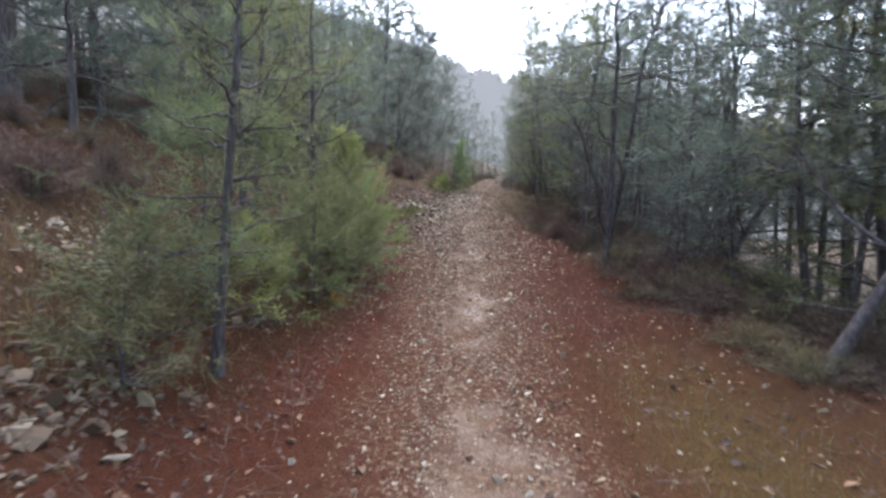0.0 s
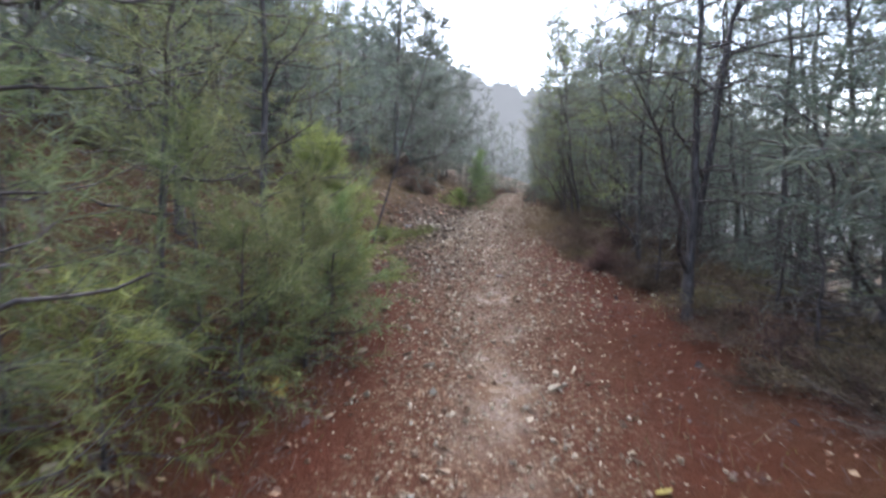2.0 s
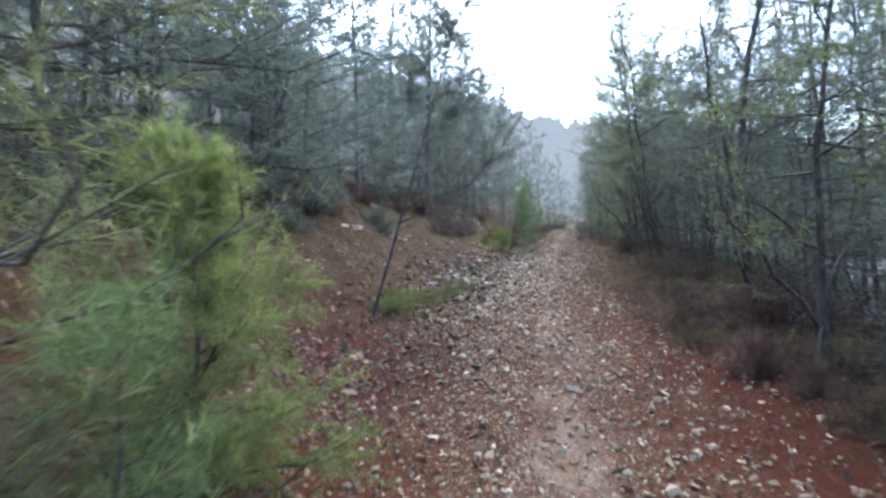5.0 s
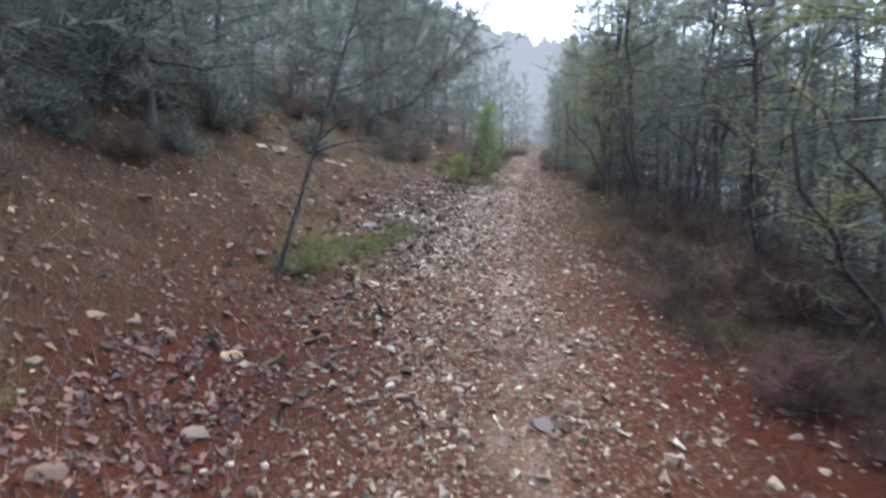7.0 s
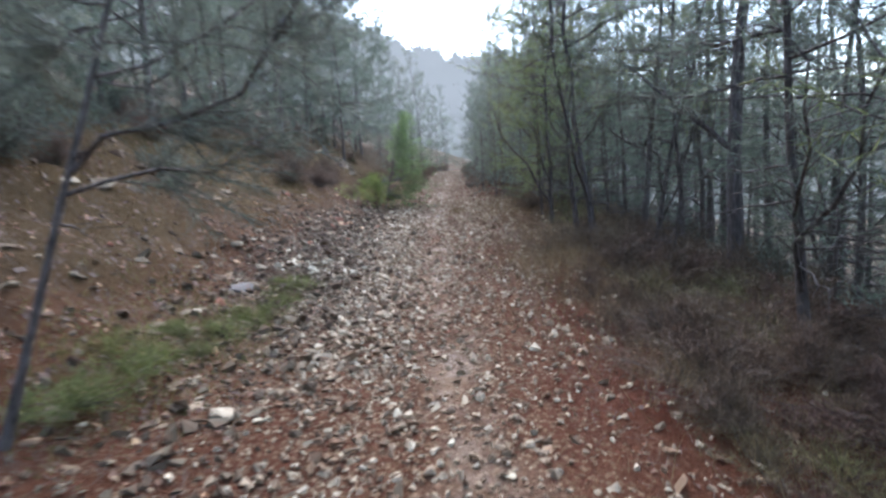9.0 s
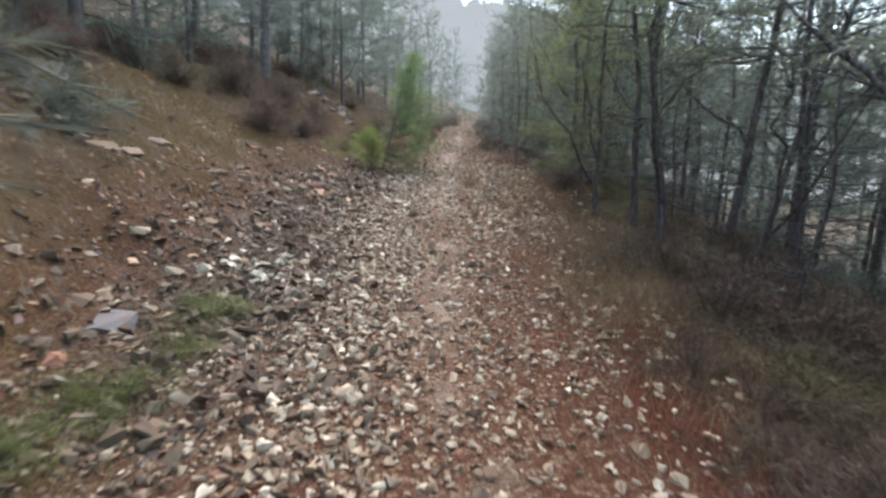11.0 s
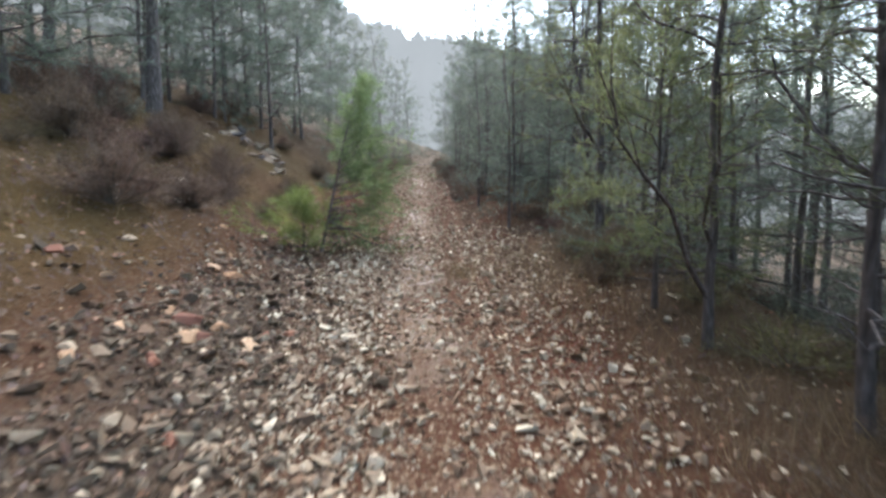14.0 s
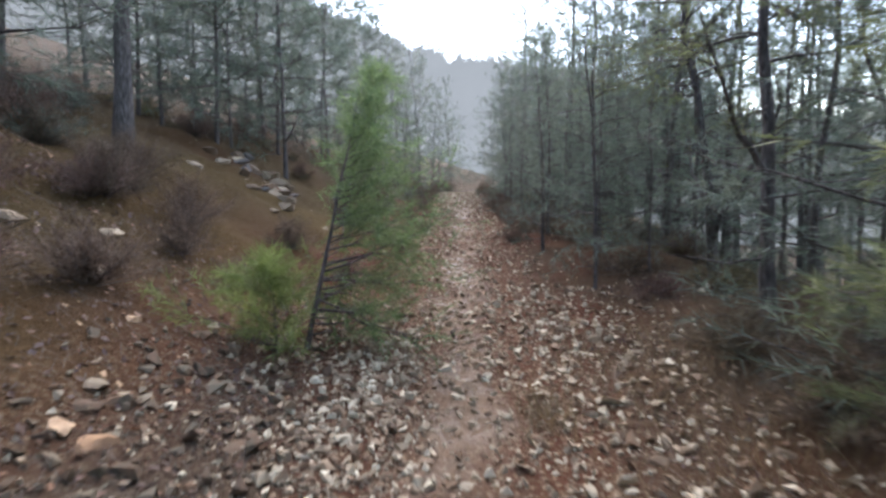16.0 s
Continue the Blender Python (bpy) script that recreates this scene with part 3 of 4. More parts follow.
spots += [(2.5, 8.65)] + [(x, y) for x, y, *_ in VERGE] + [(-2.6, 22.8), (-4.2, 23.0), (-5.6, 6.6)]
scatter(slim, 4, 8.5, 20, 3.6, 5.2, 0.8)
scatter(airy, 20, 17, 35, 2.7, 5.0, 0.75)
scatter(lofty, 12, 19, 36, 3.0, 7.5, 1.1)
scatter(bushy, 3, 14.5, 22, 3.4, 5.0, 0.9)
scatter(bushy, 2, 10, 20, 4.6, 7, 1.2)
scatter(slim, 8, 2, 30, 4.8, 11, 1.1)
scatter(tall, 4, 22, 36, 4.5, 14, 1.6)
scatter(tall, 7, 16.5, 26, 5.2, 9.0, 1.3, (0.75, 1.0))
scatter(tall, 6, 0, 30, -18, -7.5, 1.8)
scatter(bushy, 12, 8, 18.5, -8.5, -4.6, 1.3, (1.3, 1.75))
scatter(bushy, 22, 5, 22, -10, -4.3, 1.15)
scatter(airy, 8, 20, 35, -10, -3.4, 1.1, (0.9, 1.35))
scatter(airy, 8, 34.5, 46, -9, -1.1, 0.9, (0.8, 1.3))
scatter(airy, 5, 24, 42, -9, -3.5, 0.9, (1.0, 1.4))
scatter(airy, 5, 19.5, 29, -8, -4.2, 0.8, (0.75, 1.1))
scatter(airy, 8, 28.5, 36, -2.6, -1.3, 0.8, (0.4, 0.75))
scatter(airy, 10, 24, 36, 1.7, 2.8, 0.8, (0.45, 0.8))
scatter(airy, 8, 33, 42, 1.8, 5, 0.9)
scatter(airy, 16, 20, 34, 1.1, 2.4, 0.7, (0.45, 0.85))
scatter(airy, 10, 4, 30, 6.5, 13, 1.2, (0.4, 0.65))
scatter(slim, 8, 3, 10, 4.4, 8, 1.0)
scatter(lofty, 12, 4, 16, 4.2, 8.0, 1.2)
scatter(lofty, 12, 14, 27, 3.4, 6.5, 1.0, (0.8, 1.1))
scatter(airy, 10, 5, 16, 3.8, 6.5, 0.9, (1.0, 1.3))
scatter(airy, 10, 16.5, 30, 3.0, 8.5, 0.8, (0.95, 1.25))
# Partly unseen trees around the start, added to shade the verge and close the woods.
scatter(slim, 9, -4, 6.5, 2.9, 5.0, 0.9)
scatter(bushy, 5, -8, 1.2, 3.2, 6.5, 1.3)
scatter(bushy, 7, -8, 1.0, -6.5, -3.2, 1.4)
scatter(tall, 6, -14, -5, -9, 9, 2.2)


# ---- bushes, brush and grass ----
def bush(label, wide, tall_, seed, mat, name="dry_bush", stems=55, sprigs=34, nlen=0.09, nwid=0.006):
    """A rounded shrub: bare stems from one root, and fine sprigs."""
    rng = np.random.default_rng(seed)
    root = tagged(new(name), label, "bush")
    pieces, bases, ways = [], [], []
    for _ in range(stems):
        a, e = rng.uniform(0, 6.28), rng.uniform(0.15, 1.45)
        d = np.array((math.cos(a) * math.cos(e) * wide, math.sin(a) * math.cos(e) * wide, math.sin(e) * tall_)) * rng.uniform(0.7, 1.1)
        s = np.linspace(0, 1, 3)[:, None]
        pts = s * d + s * (1 - s) * rng.normal(size=3) * 0.2 * wide
        pieces.append(tube(pts, [0.005, 0.003, 0.001], 3))
        w = rng.uniform(0.3, 1.0, sprigs)
        bases.append(np.stack([np.interp(w, s[:, 0], pts[:, i]) for i in range(3)], -1) + rng.normal(size=(sprigs, 3)) * 0.05 * wide)
        ways.append(unit(unit(d) * 0.6 + rng.normal(size=(sprigs, 3)) * 0.6))
    tagged(part("woody_base", mesh_np("woody_base", *joined(pieces), STEM), root), kind="stuff")
    base, way = np.concatenate(bases), np.concatenate(ways)
    tagged(part("foliage", mesh_np("foliage", *blades(base, way, nlen * rng.uniform(0.5, 1.3, len(base)), nwid, rng), mat), root), kind="stuff")
    return root


heath = Stand([bush("rounded brown dry heath bush", 0.44 + 0.05 * k, 0.46 + 0.05 * k, 70 + k, BRUSH, stems=60, sprigs=80, nlen=0.065, nwid=0.0045) for k in range(3)])
low = Stand([bush("low brown brush on the verge", 0.5, 0.2 + 0.04 * k, 75 + k, (SHADED_BRUSH, BRUSH, OLIVE, SHADED_BRUSH)[k], name="brush", stems=34, sprigs=50, nlen=0.07, nwid=0.004) for k in range(4)])
sprout = Stand([bush("low fresh green shrub beside the gravel", 0.42, 0.15, 79 + k, GRASS, name="green_shrub", stems=40, sprigs=60, nlen=0.06, nwid=0.004) for k in range(2)])
grey = Stand([bush("grey-green shrub in the undergrowth", 0.5, 0.5 + 0.1 * k, 82 + k, SHRUB, name="undergrowth_shrub", stems=44, sprigs=34, nlen=0.08, nwid=0.009) for k in range(2)])
for k, (x, y, size) in enumerate([(-1.5, 18.3, 1.5), (-1.1, 18.9, 1.1), (-1.2, 21.0, 1.0), (-1.75, 20.5, 1.2), (-2.3, 19.2, 1.3), (-0.3, 21.6, 0.8), (-2.6, 17.6, 1.1), (0.0, 25.5, 0.9), (-2.9, 21.4, 1.3), (0.4, 21.0, 0.6), (1.4, 26.6, 0.7), (1.75, 28.2, 0.7), (2.05, 29.8, 0.8), (2.35, 31.3, 0.8), (2.55, 32.6, 0.8), (2.75, 33.6, 0.8), (3.55, 26.0, 0.7), (3.75, 27.6, 0.8), (3.95, 29.2, 0.8), (4.15, 30.7, 0.8), (4.3, 32.0, 0.8), (4.45, 33.2, 0.8), (-1.9, 21.4, 1.2), (-1.0, 20.2, 0.9), (-3.4, 18.0, 1.3), (-3.3, 20.6, 1.3), (-0.5, 20.0, 0.6), (-3.6, 16.6, 1.2), (-3.0, 15.9, 0.9), (-1.5, 18.0, 1.2)]):
    heath.put(k, at(x, y, 47 * k, size))
for k, (x, y) in enumerate([(-1.35, 10.45), (-1.2, 10.85), (-1.05, 11.15), (-1.0, 11.6), (-0.85, 11.95), (-1.25, 11.35), (-0.78, 12.45), (-0.72, 12.9), (-1.4, 10.95)]):
    sprout.put(k, at(x, y, 70 * k, 0.75 + 0.2 * math.sin(2.0 * k)))
for k, (x, y, size) in enumerate([(-2.95, 11.5, 1.4), (-3.4, 10.6, 1.6), (-3.1, 12.7, 1.5), (-3.7, 9.5, 1.6), (-3.5, 13.7, 1.6), (-3.8, 11.6, 1.8), (-4.0, 8.2, 1.6), (-3.9, 14.6, 1.4), (-4.4, 12.6, 1.9), (-4.6, 10.0, 1.9)]):
    grey.put(k, at(x, y, 53 * k, size))
for k, (x, y, size) in enumerate([(0.9, 26.5, 0.9), (0.7, 28.0, 1.0), (1.6, 29.5, 1.0), (1.9, 31.0, 1.0), (2.2, 32.5, 1.0), (3.7, 24.0, 0.9), (4.0, 25.5, 1.0), (4.3, 27.0, 1.0), (4.6, 28.6, 1.1), (4.9, 30.2, 1.1), (5.0, 32.0, 1.0), (5.6, 33.4, 1.0), (2.8, 34.2, 1.2), (3.4, 35.0, 1.2), (0.3, 24.3, 0.8), (2.2, 35.4, 1.3)]):
    (heath if k % 2 else grey).put(k, at(x, y, 61 * k, size))
for k in range(26):
    y = 22.5 + 0.45 * k
    heath.put(k, at(float(line(y)) + (0.95 if k % 2 else -0.9) + 0.15 * math.sin(5.0 * k), y, 61 * k, 0.55 + 0.15 * math.sin(3.0 * k)))
brush_rng = np.random.default_rng(21)
for k in range(150):
    y = brush_rng.uniform(9.4, 14.5) if k % 2 else brush_rng.uniform(5.0, 30)
    o = brush_rng.uniform(1.5, 3.7) + 0.35 * (y > 13) + 0.9 * (y < 9.4)
    low.put(k, at(float(line(y)) + o, y, brush_rng.uniform(0, 360), brush_rng.uniform(0.7, 1.45)))
for k in range(46):
    y, o = brush_rng.uniform(2.6, 10.5), brush_rng.uniform(1.75, 3.3)
    low.put(k, at(float(line(y)) + o, y, brush_rng.uniform(0, 360), brush_rng.uniform(0.7, 1.3)))
for k in range(26):
    y, o = brush_rng.uniform(7.6, 10.5), brush_rng.uniform(1.15, 2.2)
    (heath if k % 3 == 0 else low).put(2 * k, at(float(line(y)) + o + 0.2, y, brush_rng.uniform(0, 360), brush_rng.uniform(0.5, 0.85)))
for k in range(9):
    y, o = brush_rng.uniform(12.5, 22), brush_rng.uniform(1.7, 3.0)
    heath.put(k, at(float(line(y)) + o, y, brush_rng.uniform(0, 360), brush_rng.uniform(0.5, 1.0)))
for k in range(80):
    y, o = brush_rng.uniform(0.5, 28), brush_rng.uniform(-7.0, -3.1)
    (grey if k % 4 == 0 and y > 9 else heath if k % 2 else low).put(k, at(float(line(y)) + o, y, brush_rng.uniform(0, 360), brush_rng.uniform(0.6, 1.1)))
for k in range(80):
    y, o = brush_rng.uniform(2.0, 30), brush_rng.uniform(3.2, 8.0)
    (low if k % 3 == 0 else grey).put(k, at(float(line(y)) + o, y, brush_rng.uniform(0, 360), brush_rng.uniform(0.8, 1.5)))


def grass_field(name, label, mat, patches, seed, tall_=(0.06, 0.2), nwid=0.005):
    rng = np.random.default_rng(seed)
    b, w = [], []
    for x, y, rx, ry, n in patches:
        px, py = x + rng.normal(size=n) * rx, y + rng.normal(size=n) * ry
        b.append(world_at(px, py, height(px, py) - 0.005))
        w.append(unit(rng.normal(size=(n, 3)) * np.array((0.45, 0.45, 0.1)) + np.array((0, 0, 1.0))))
    b, w = np.concatenate(b), np.concatenate(w)
    v, f = blades(b, w, rng.uniform(*tall_, len(b)), nwid, rng)
    return tagged(new(name, mesh_np(name, v, f, mat)), label, "grass", kind="stuff")


grass_field("green_grass", "sparse short wet grass on the red verge", GRASS, [(-2.0, 4.4, 0.5, 0.8, 2600), (-2.6, 3.0, 0.6, 1.4, 3600), (-3.4, 5.5, 0.7, 1.6, 1800), (1.45, 2.2, 0.4, 0.8, 900), (-1.5, 11.6, 0.25, 0.6, 700), (-1.3, 10.75, 0.2, 0.32, 2400), (-1.0, 11.55, 0.2, 0.4, 2000), (-0.76, 12.6, 0.12, 0.35, 700), (-3.2, 3.2, 0.8, 1.5, 2200), (1.8, 13.4, 0.25, 0.8, 300)], 31, (0.02, 0.08))
grass_field("dry_grass", "tufts of dry yellow grass beside the gravel", DRY_GRASS, [(1.95, 12.9, 0.2, 0.3, 260), (1.68, 17.85, 0.09, 0.12, 220), (2.1, 13.6, 0.3, 0.5, 500), (2.6, 17.8, 0.4, 0.9, 1200), (-2.0, 4.6, 0.5, 0.9, 900), (-1.9, 8.1, 0.3, 0.4, 60), (2.4, 11.0, 0.5, 1.5, 2600), (2.3, 6.0, 0.25, 0.7, 500), (2.6, 16.5, 0.4, 2.0, 900), (-2.3, 9.0, 0.6, 1.5, 400), (-2.7, 2.8, 0.6, 1.2, 1200), (-3.2, 7.0, 0.8, 2.0, 900), (-2.6, 16.5, 0.7, 1.6, 900), (2.2, 12.2, 0.5, 1.2, 2200), (2.5, 13.4, 0.35, 0.55, 1800), (2.75, 14.6, 0.3, 0.5, 700), (2.4, 14.6, 0.35, 1.2, 700), (-2.0, 17.0, 0.5, 0.8, 300), (1.15, 3.6, 0.4, 0.9, 120), (-0.9, 3.2, 0.3, 0.8, 80)], 32, (0.08, 0.3), 0.004)

# ---- far woods, their mist painted as a glow ----
RIDGE_AZ = (-180, -120, -60, -30, -15, -9, -4, 0, 3.5, 8, 12, 16, 21, 27, 40, 60, 100, 140, 180)
RIDGE_UP = (10, 17, 26, 26, 24, 22.3, 20.6, 19.4, 18.4, 17.0, 16.3, 15.6, 14.5, 12.0, 7.5, 6, 4, 4, 10)


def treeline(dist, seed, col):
    """A glowing ring of far wooded hillside, paler than all else, whose crest follows the valley."""
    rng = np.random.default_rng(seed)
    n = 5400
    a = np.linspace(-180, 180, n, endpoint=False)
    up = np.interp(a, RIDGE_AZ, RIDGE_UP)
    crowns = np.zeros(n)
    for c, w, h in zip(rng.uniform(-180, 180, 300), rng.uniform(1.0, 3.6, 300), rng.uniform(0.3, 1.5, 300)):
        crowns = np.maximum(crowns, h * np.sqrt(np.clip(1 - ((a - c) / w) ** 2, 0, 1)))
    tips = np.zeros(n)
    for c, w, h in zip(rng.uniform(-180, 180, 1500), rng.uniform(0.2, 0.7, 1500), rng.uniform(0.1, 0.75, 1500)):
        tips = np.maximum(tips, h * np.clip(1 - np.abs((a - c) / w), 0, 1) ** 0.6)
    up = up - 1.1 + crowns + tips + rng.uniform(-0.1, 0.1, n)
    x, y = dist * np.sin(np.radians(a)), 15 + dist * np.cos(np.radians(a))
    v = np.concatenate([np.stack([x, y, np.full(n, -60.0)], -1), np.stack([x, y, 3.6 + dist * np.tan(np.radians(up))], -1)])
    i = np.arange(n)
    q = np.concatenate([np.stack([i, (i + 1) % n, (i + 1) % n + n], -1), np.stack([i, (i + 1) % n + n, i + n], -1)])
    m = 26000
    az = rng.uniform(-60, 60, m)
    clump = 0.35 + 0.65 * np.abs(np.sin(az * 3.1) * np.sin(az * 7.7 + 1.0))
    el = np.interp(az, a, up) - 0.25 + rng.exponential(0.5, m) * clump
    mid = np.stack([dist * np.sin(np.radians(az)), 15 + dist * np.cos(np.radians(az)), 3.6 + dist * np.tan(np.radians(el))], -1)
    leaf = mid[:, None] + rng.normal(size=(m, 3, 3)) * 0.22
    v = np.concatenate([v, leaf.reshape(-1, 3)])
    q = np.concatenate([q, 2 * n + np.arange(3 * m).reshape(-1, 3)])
    return tagged(new("backdrop", mesh_np("backdrop", v, q, glow_material("glowing_mist_woods", col, 1.0))), "far pine woods backdrop with a pale glow for mist", "backdrop", kind="structure")


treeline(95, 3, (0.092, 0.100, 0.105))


SPRAY = leaf_material("dead_orange_needles", [(0.0, (0.20, 0.07, 0.02)), (0.6, (0.38, 0.14, 0.035)), (1.0, (0.5, 0.24, 0.07))], 0.4, 0.6, 0.0)
YELLOW = leaf_material("yellow_leaf", [(0.0, (0.42, 0.40, 0.06)), (1.0, (0.5, 0.46, 0.1))], 0.4, 0.5, 0.0)
dry_spray = Stand([bush("low spray of dead orange pine needles", 0.12, 0.16, 220, SPRAY, name="dry_spray", stems=9, sprigs=22, nlen=0.07, nwid=0.005)])
for k, (x, y) in enumerate([(-1.12, 4.75), (-1.62, 3.3), (-1.75, 3.05)]):
    dry_spray.put(k, at(x, y, 80 * k, 1.0))
leaf_rng = np.random.default_rng(6)
for x, y, size in [(0.94, 3.89, 0.09), (1.25, 2.9, 0.04), (1.6, 3.4, 0.035), (0.8, 2.7, 0.03)]:
    a = np.linspace(0, 1, 7)
    edge = 0.32 * np.sin(math.pi * a) ** 0.8
    v = np.concatenate([np.stack([a - 0.5, edge, 0.25 * (a - 0.5) ** 2 + 0.12 * edge], -1), np.stack([a - 0.5, -edge, 0.25 * (a - 0.5) ** 2 + 0.12 * edge], -1), np.stack([a - 0.5, 0 * a, 0.25 * (a - 0.5) ** 2], -1)])
    i = np.arange(6)
    q = np.concatenate([np.stack([i + 14, i + 15, i + 1, i], -1), np.stack([i + 7, i + 8, i + 15, i + 14], -1)])
    ob = tagged(new("fallen_leaf", mesh_np("fallen_leaf", v * size, q, YELLOW, True)), "single yellow fallen leaf on red earth", "leaf")
    ob.matrix_basis = pose(*world_at(x, y, height(x, y) + 0.012), 12, 8, leaf_rng.uniform(0, 360))


# ---- loose stones ----
def hull_stone(seed, flat=0.6, corners=8):
    """One angular broken stone about a unit across: vertices and triangles."""
    rng = np.random.default_rng(seed)
    bm = bmesh.new()
    p = unit(rng.normal(size=(corners, 3))) * rng.uniform(0.42, 0.56, (corners, 1)) * np.array((1, 0.78, flat))
    for c in p:
        bm.verts.new(c)
    got = bmesh.ops.convex_hull(bm, input=bm.verts)
    bmesh.ops.delete(bm, geom=[v for v in bm.verts if not v.link_faces], context="VERTS")
    bmesh.ops.triangulate(bm, faces=bm.faces)
    bm.verts.index_update()
    v = np.array([c.co[:] for c in bm.verts])
    f = np.array([[c.index for c in t.verts] for t in bm.faces])
    bm.free()
    return v, f


STONES = [hull_stone(100 + k, 0.5 + 0.07 * (k % 5)) for k in range(10)]


def turns(n, rng, tilt=0.35):
    a, b, c = rng.uniform(0, 6.28, n), rng.normal(size=n) * tilt, rng.normal(size=n) * tilt
    ca, sa, cb, sb, cc, sc = np.cos(a), np.sin(a), np.cos(b), np.sin(b), np.cos(c), np.sin(c)
    z, o = np.zeros(n), np.ones(n)
    rz = np.stack([ca, -sa, z, sa, ca, z, z, z, o], -1).reshape(n, 3, 3)
    rx = np.stack([o, z, z, z, cb, -sb, z, sb, cb], -1).reshape(n, 3, 3)
    ry = np.stack([cc, z, sc, z, o, z, -sc, z, cc], -1).reshape(n, 3, 3)
    return rz @ rx @ ry


def strewn(name, label, x, y, size, mat, seed, lift=0.12):
    """Many loose stones on the ground, joined into one object."""
    rng = np.random.default_rng(seed)
    pieces = []
    for k, (v, f) in enumerate(STONES):
        m = np.arange(len(x)) % len(STONES) == k
        px, py, ps = x[m], y[m], size[m]
        n = len(px)
        if not n:
            continue
        w = np.einsum("nij,vj->nvi", turns(n, rng), v) * ps[:, None, None] * rng.uniform(0.75, 1.25, (n, 1, 3))
        w += world_at(px, py, height(px, py) + lift * ps)[:, None]
        pieces.append((w.reshape(-1, 3), (f[None] + (np.arange(n) * len(v))[:, None, None]).reshape(-1, 3)))
    return tagged(new(name, mesh_np(name, *joined(pieces), mat)), label, "gravel", kind="stuff")


sr = np.random.default_rng(8)
n = 28000
gy = np.concatenate([sr.uniform(0.6, 20, n * 3 // 4), sr.uniform(20, 34, n // 4)])
go = sr.normal(size=n) * np.interp(gy, (0, 5, 8, 13, 18, 22, 33), (0.38, 0.45, 0.6, 0.7, 0.8, 0.6, 0.5)) - np.interp(gy, (5, 8, 18, 22), (0.03, 0.14, 0.24, 0.05))
keep = (np.abs(go) < 2.0) & ((np.abs(go - 0.02) > 0.15) | (sr.uniform(size=n) < 0.6))
gy, go = gy[keep], go[keep]
coarse = np.interp(gy, (0, 5, 8, 12, 20, 33), (0.016, 0.02, 0.029, 0.037, 0.04, 0.036))
strewn("gravel", "pale broken limestone gravel on the footpath", line(gy) + go, gy, np.clip(coarse * sr.lognormal(0, 0.48, len(gy)), 0.009, 0.1), STONE, 9)
n = 4600
ty = sr.normal(size=n) * 2.6 + 14.3
to = -1.25 + sr.normal(size=n) * 0.5
strewn("scree", "grey and pale broken stones spilling from the bank", line(ty) + to, ty, np.clip(sr.lognormal(math.log(0.05), 0.5, n), 0.02, 0.15), SCREE_STONE, 10)
n = 2700
ty, to = sr.uniform(11.0, 19.5, n), -0.55 + sr.normal(size=n) * 0.2
strewn("scree", "chunky pale stones along the uphill edge of the path", line(ty) + to, ty, np.clip(sr.lognormal(math.log(0.047), 0.4, n), 0.02, 0.12), STONE, 18)
n = 70
ty, tx = 13.68 + sr.normal(size=n) * 0.16, -0.6 + sr.normal(size=n) * 0.24
strewn("scree", "little heap of white broken limestone", tx, ty, np.clip(sr.lognormal(math.log(0.065), 0.4, n), 0.03, 0.14), WHITE_STONE, 19)
n = 800
ty, to = sr.uniform(4.5, 12, n), -1.2 + sr.normal(size=n) * 0.55
strewn("scree", "small stones along the foot of the bank", line(ty) + to, ty, np.clip(sr.lognormal(math.log(0.035), 0.5, n), 0.015, 0.1), GREY_STONE, 11)
n = 1500
ty, to = np.concatenate([sr.uniform(7, 13, n // 4), sr.uniform(12, 19.5, n - n // 4)]), 1.2 + sr.normal(size=n) * 0.4
strewn("scree", "scattered pale stones on the red verge", line(ty) + to, ty, np.clip(sr.lognormal(math.log(0.035), 0.5, n), 0.015, 0.1), STONE, 12)
n = 1300
ty, to = sr.uniform(15.0, 20.5, n), 0.5 + np.abs(sr.normal(size=n)) * 0.9
strewn("scree", "pale rough stones strewn over the stony verge", line(ty) + to, ty, np.clip(sr.lognormal(math.log(0.042), 0.5, n), 0.015, 0.13), STONE, 21)
n = 900
ty, to = sr.uniform(0.5, 26, n), -sr.uniform(1.8, 6.0, n)
strewn("scree", "stones scattered over the bank", line(ty) + to, ty, np.clip(sr.lognormal(math.log(0.035), 0.6, n), 0.015, 0.14), GREY_STONE, 13)
n = 420
ty, to = sr.uniform(0.5, 9, n), sr.uniform(0.7, 2.4, n)
strewn("scree", "pale pebbles on the red earth verge", line(ty) + to, ty, np.clip(sr.lognormal(math.log(0.025), 0.4, n), 0.012, 0.06), STONE, 14)


n = 360
ty, tx = 2.15 + sr.normal(size=n) * 0.4, -1.95 + sr.normal(size=n) * 0.28
strewn("scree", "broken grey stones among leaf litter", tx, ty, np.clip(sr.lognormal(math.log(0.05), 0.5, n), 0.02, 0.15), GREY_STONE, 15)
n = 260
ty, tx = 3.68 + sr.normal(size=n) * 0.22, -2.62 + sr.normal(size=n) * 0.3
strewn("scree", "pale flaking stones on the bank", tx, ty, np.clip(sr.lognormal(math.log(0.05), 0.4, n), 0.02, 0.13), STONE, 16)


n = 420
ty, tx = 14.0 + sr.normal(size=n) * 0.8, 4.6 + sr.normal(size=n) * 0.4
strewn("scree", "pale stones on the slope below the pines", tx, ty, np.clip(sr.lognormal(math.log(0.06), 0.5, n), 0.02, 0.18), STONE, 17)


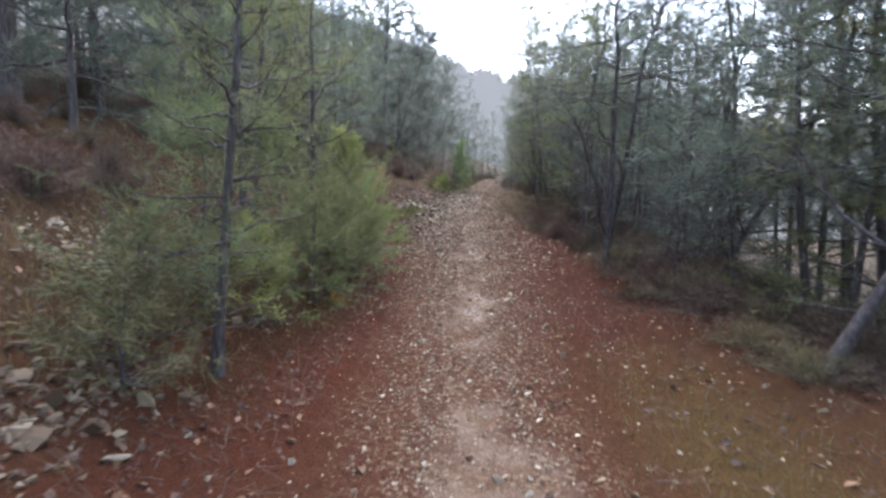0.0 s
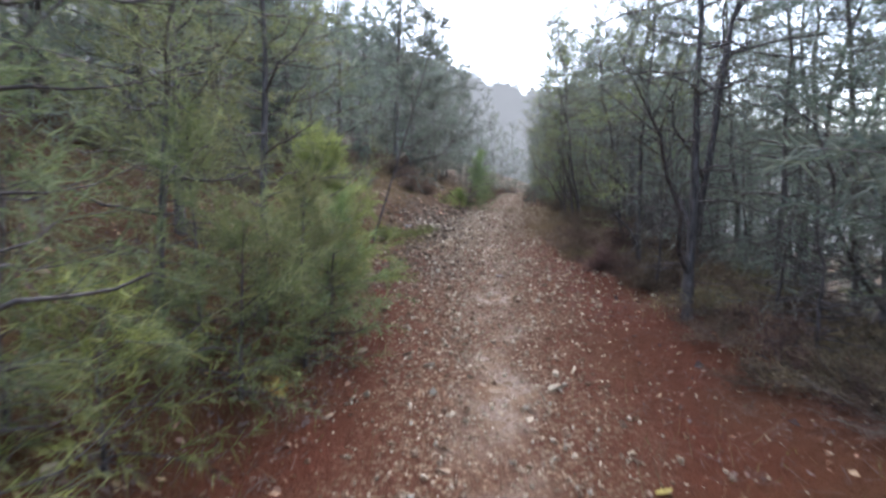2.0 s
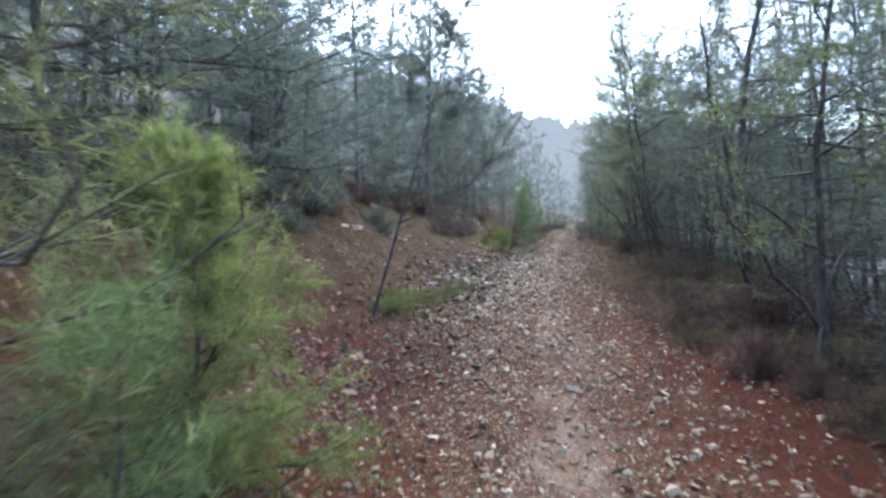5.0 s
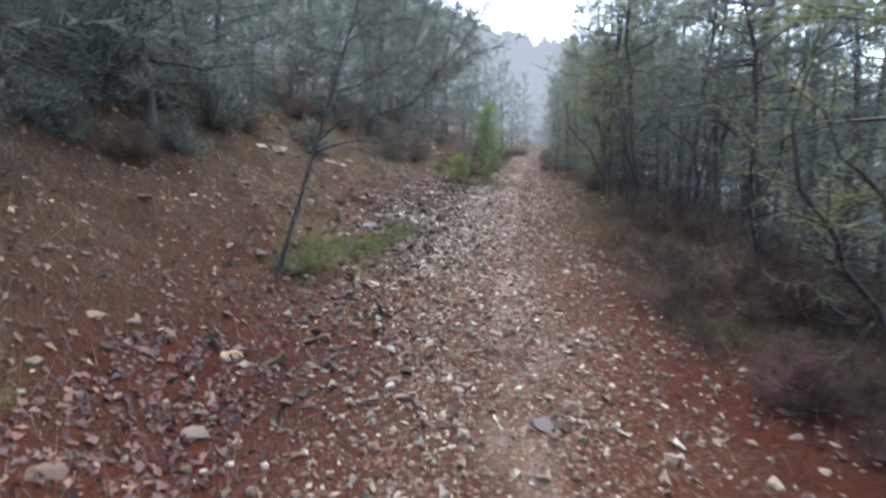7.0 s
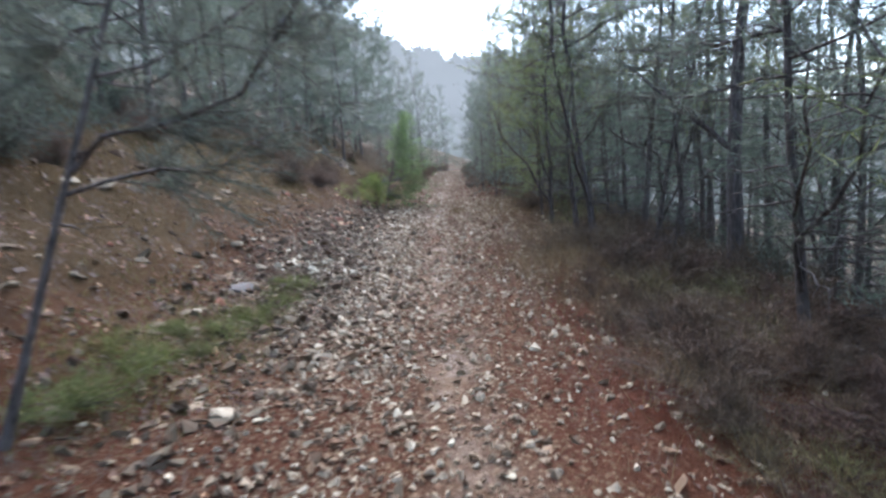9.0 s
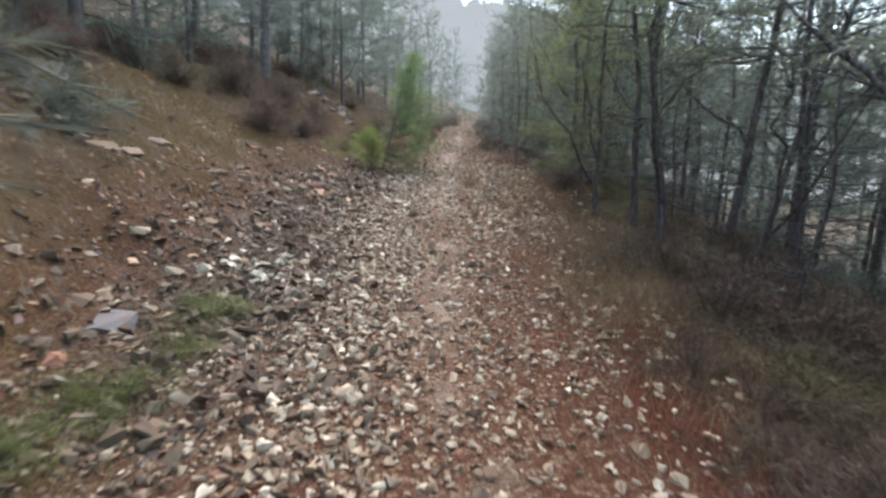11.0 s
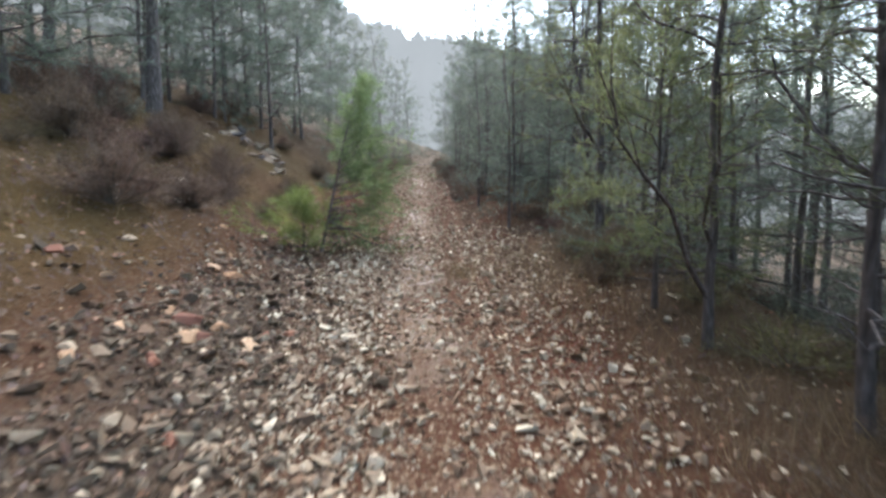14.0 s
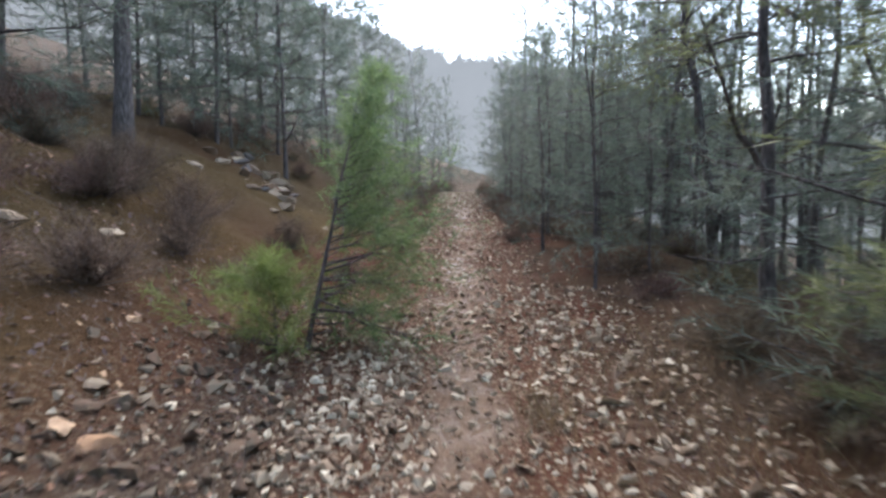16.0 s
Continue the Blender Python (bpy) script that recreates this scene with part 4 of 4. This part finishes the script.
def litter(name, label, n, y0, y1, o0, o1, seed):
    rng = np.random.default_rng(seed)
    y, o = rng.uniform(y0, y1, n), rng.uniform(o0, o1, n)
    x = line(y) + o
    v = np.array(((-0.5, 0, 0), (0, -0.3, 0.06), (0.5, 0, 0.03), (0, 0.3, 0.08)))
    w = np.einsum("nij,vj->nvi", turns(n, rng, 0.15), v) * (rng.uniform(0.015, 0.06, n)[:, None] * np.stack([np.ones(n), rng.uniform(0.35, 1.3, n), rng.uniform(0.6, 4.0, n)], -1))[:, None, :]
    w = w + rng.normal(size=w.shape) * 0.004
    px, py = x[:, None] + w[..., 0], y[:, None] + w[..., 1]
    w = world_at(px, py, height(px, py) + w[..., 2] + 0.007)
    return tagged(new(name, mesh_np(name, w.reshape(-1, 3), np.arange(4 * n).reshape(-1, 4), LITTER)), label, "leaves", kind="stuff")


litter("fallen_leaves", "orange and brown fallen leaves on the bank", 15000, 0.5, 21, -5.0, -1.0, 41)
litter("fallen_leaves", "drift of orange dead leaves at the foot of the bank", 900, 7.3, 8.9, -2.1, -1.3, 43)
litter("fallen_leaves", "brown fallen leaves and needles on the verge", 3600, 0.5, 19, 0.9, 4.2, 42)

def needle_litter(name, label, n, spots_, seed):
    """Fallen needles and bits of twig lying flat on the earth."""
    rng = np.random.default_rng(seed)
    y0, y1, o0, o1 = spots_
    y, o = rng.uniform(y0, y1, n), rng.uniform(o0, o1, n)
    a, long_ = rng.uniform(0, 6.28, n), rng.uniform(0.04, 0.16, n)
    x = line(y) + o
    ex, ey = x + np.cos(a) * long_, y + np.sin(a) * long_
    base, tip = world_at(x, y, height(x, y) + 0.008), world_at(ex, ey, height(ex, ey) + 0.012)
    side = 0.002 * np.stack([-np.sin(a), np.cos(a), 0 * a], -1)
    v = np.stack([base - side, base + side, tip + side * 0.5, tip - side * 0.5], 1).reshape(-1, 3)
    return tagged(new(name, mesh_np(name, v, np.arange(4 * n).reshape(-1, 4), STEM)), label, "needles", kind="stuff")


needle_litter("fallen_needles", "brown needles and twigs strewn over the bank", 14000, (0.5, 20, -4.5, -1.0), 51)
needle_litter("fallen_needles", "brown needles and twigs on the verge", 4500, (0.5, 18, 0.8, 3.5), 52)

# single rocks, and the larger stones of the path
ROCK_MESHES = [mesh_np("rock", *hull_stone(200 + k, 0.38 + 0.06 * (k % 4), 15), m) for k, m in enumerate([GREY_STONE, STONE, GREY_STONE, RED_STONE, STONE, GREY_STONE, TAN_STONE, WHITE_STONE, BLUE_STONE])]


def rock(x, y, size, k, turn=0.0, tilt=0.0, label="grey angular limestone rock on the bank", lift=-0.08):
    size *= 0.85
    ob = tagged(new("rock", ROCK_MESHES[k]), label, "rock", "loose rocks")
    ob.matrix_basis = pose(*world_at(x, y, height(x, y) + lift * size), tilt, tilt * 0.5, turn) @ Matrix.Diagonal((size, size, size, 1))
    return ob


for x, y, size, k, turn in [(-1.3, 12.6, 0.26, 0, 20), (-0.85, 10.65, 0.2, 1, 75), (-0.27, 11.58, 0.13, 3, 0), (0.70, 11.7, 0.09, 3, 40), (-1.98, 14.75, 0.32, 1, 30), (-1.75, 12.2, 0.22, 4, 0), (0.95, 10.0, 0.10, 4, 20), (-2.5, 13.3, 0.42, 2, 200), (-2.65, 13.0, 0.3, 1, 30),
                            (-2.0, 16.55, 0.2, 1, 0), (-1.95, 15.3, 0.36, 2, 60), (-1.06, 24.3, 0.5, 4, 0), (-0.35, 13.75, 0.17, 7, 50), (-0.82, 13.72, 0.24, 7, 90), (-0.57, 13.56, 0.2, 7, 15), (-0.95, 13.45, 0.18, 1, 40), (-1.13, 12.5, 0.45, 8, 20), (0.62, 8.5, 0.26, 8, 60), (-0.67, 10.58, 0.3, 7, 100), (-0.57, 16.53, 0.3, 3, 10), (-0.51, 16.35, 0.27, 6, 60), (-0.39, 16.56, 0.22, 6, 30), (-0.18, 16.42, 0.26, 6, 120), (0.1, 16.6, 0.16, 3, 30), (-0.05, 16.9, 0.14, 7, 0),
                            (1.94, 14.19, 0.16, 0, 15), (2.0, 13.95, 0.2, 4, 70), (2.7, 17.4, 0.2, 0, 0), (2.85, 17.3, 0.16, 1, 50), (2.6, 17.25, 0.14, 0, 80), (-0.27, 8.29, 0.09, 1, 15), (1.07, 8.9, 0.09, 4, 80), (2.0, 8.85, 0.14, 1, 35),
                            (0.28, 5.0, 0.17, 1, 10), (0.21, 5.1, 0.1, 4, 60), (0.36, 4.92, 0.09, 1, 100), (0.46, 4.6, 0.1, 4, 40), (-0.39, 5.42, 0.08, 1, 0), (-2.4, 13.6, 0.3, 5, 0), (-1.9, 23.2, 0.4, 1, 70), (-1.2, 23.6, 0.35, 2, 20), (-0.75, 22.9, 0.3, 4, 130), (-1.84, 25.1, 0.5, 1, 20), (-2.4, 25.3, 0.4, 4, 70),
                            (-2.54, 3.63, 0.2, 5, 10), (-2.73, 3.57, 0.18, 2, 60), (-2.42, 3.78, 0.15, 5, 0), (-2.65, 3.8, 0.16, 0, 100), (-3.56, 4.72, 0.25, 0, 30), (-1.82, 1.95, 0.32, 0, 30), (-1.66, 2.18, 0.16, 2, 0), (-2.92, 4.81, 0.18, 4, 0), (-2.57, 4.83, 0.16, 1, 45), (-2.1, 2.3, 0.24, 5, 80),
                            (0.79, 8.66, 0.22, 0, 30), (0.14, 8.83, 0.12, 0, 0), (-1.12, 8.21, 0.2, 2, 10), (-1.43, 7.73, 0.24, 0, 70), (-2.43, 10.81, 0.16, 1, 0), (-4.18, 14.8, 0.3, 1, 0), (-1.86, 19.4, 0.4, 1, 100), (-1.28, 19.24, 0.34, 4, 120),
                            (1.43, 8.36, 0.13, 1, 20), (1.54, 8.07, 0.16, 1, 70), (1.8, 8.14, 0.1, 4, 0), (1.91, 8.63, 0.15, 4, 110), (1.68, 8.9, 0.12, 0, 30), (1.74, 10.22, 0.13, 4, 10), (0.98, 10.09, 0.12, 6, 60), (1.28, 3.28, 0.07, 4, 0), (-0.45, 16.37, 0.22, 3, 30), (-0.18, 16.3, 0.17, 6, 10), (-0.57, 18.0, 0.2, 4, 0), (-0.5, 17.7, 0.24, 6, 40), (0.07, 18.05, 0.14, 2, 15), (-1.45, 19.88, 0.3, 1, 60), (-0.43, 18.9, 0.2, 0, 0), (-0.7, 16.6, 0.2, 6, 75)]:
    rock(x, y, size, k, turn, 8)
rr = np.random.default_rng(77)
for _ in range(30):
    k = rr.uniform()
    rock(-1.75 + 1.4 * k + rr.normal() * 0.28, 25.2 - 1.7 * k + rr.normal() * 0.4, rr.uniform(0.22, 0.62), int(rr.choice((0, 0, 1, 2, 5, 8))), rr.uniform(0, 360), rr.normal() * 20, "wet layered limestone rock jutting from the bank", -0.06)
for _ in range(16):
    rock(-2.35 + rr.normal() * 0.45, 14.6 + rr.normal() * 0.3, rr.uniform(0.18, 0.4), int(rr.choice((0, 1, 2, 5))), rr.uniform(0, 360), rr.normal() * 14, "angular limestone rock of the outcrop on the bank")
for _ in range(140):
    y, o = rr.normal() * 3.0 + 14.5, -1.0 - abs(rr.normal()) * 0.9
    rock(float(line(y)) + o, y, rr.uniform(0.08, 0.22), int(rr.integers(0, 7)), rr.uniform(0, 360), rr.normal() * 12, "broken limestone rock in the scree")
for _ in range(260):
    y, o = rr.uniform(6.5, 18.5), rr.normal() * 0.6
    size = rr.uniform(0.035, 0.08)
    x = float(line(y)) + o
    ob = part("stone", ROCK_MESHES[int(rr.choice((0, 1, 1, 4, 4)))], GROUND_OB)
    ob.matrix_basis = pose(*world_at(x, y, height(x, y) + 0.1 * size), rr.normal() * 15, rr.normal() * 15, rr.uniform(0, 360)) @ Matrix.Diagonal((size, size, size, 1))
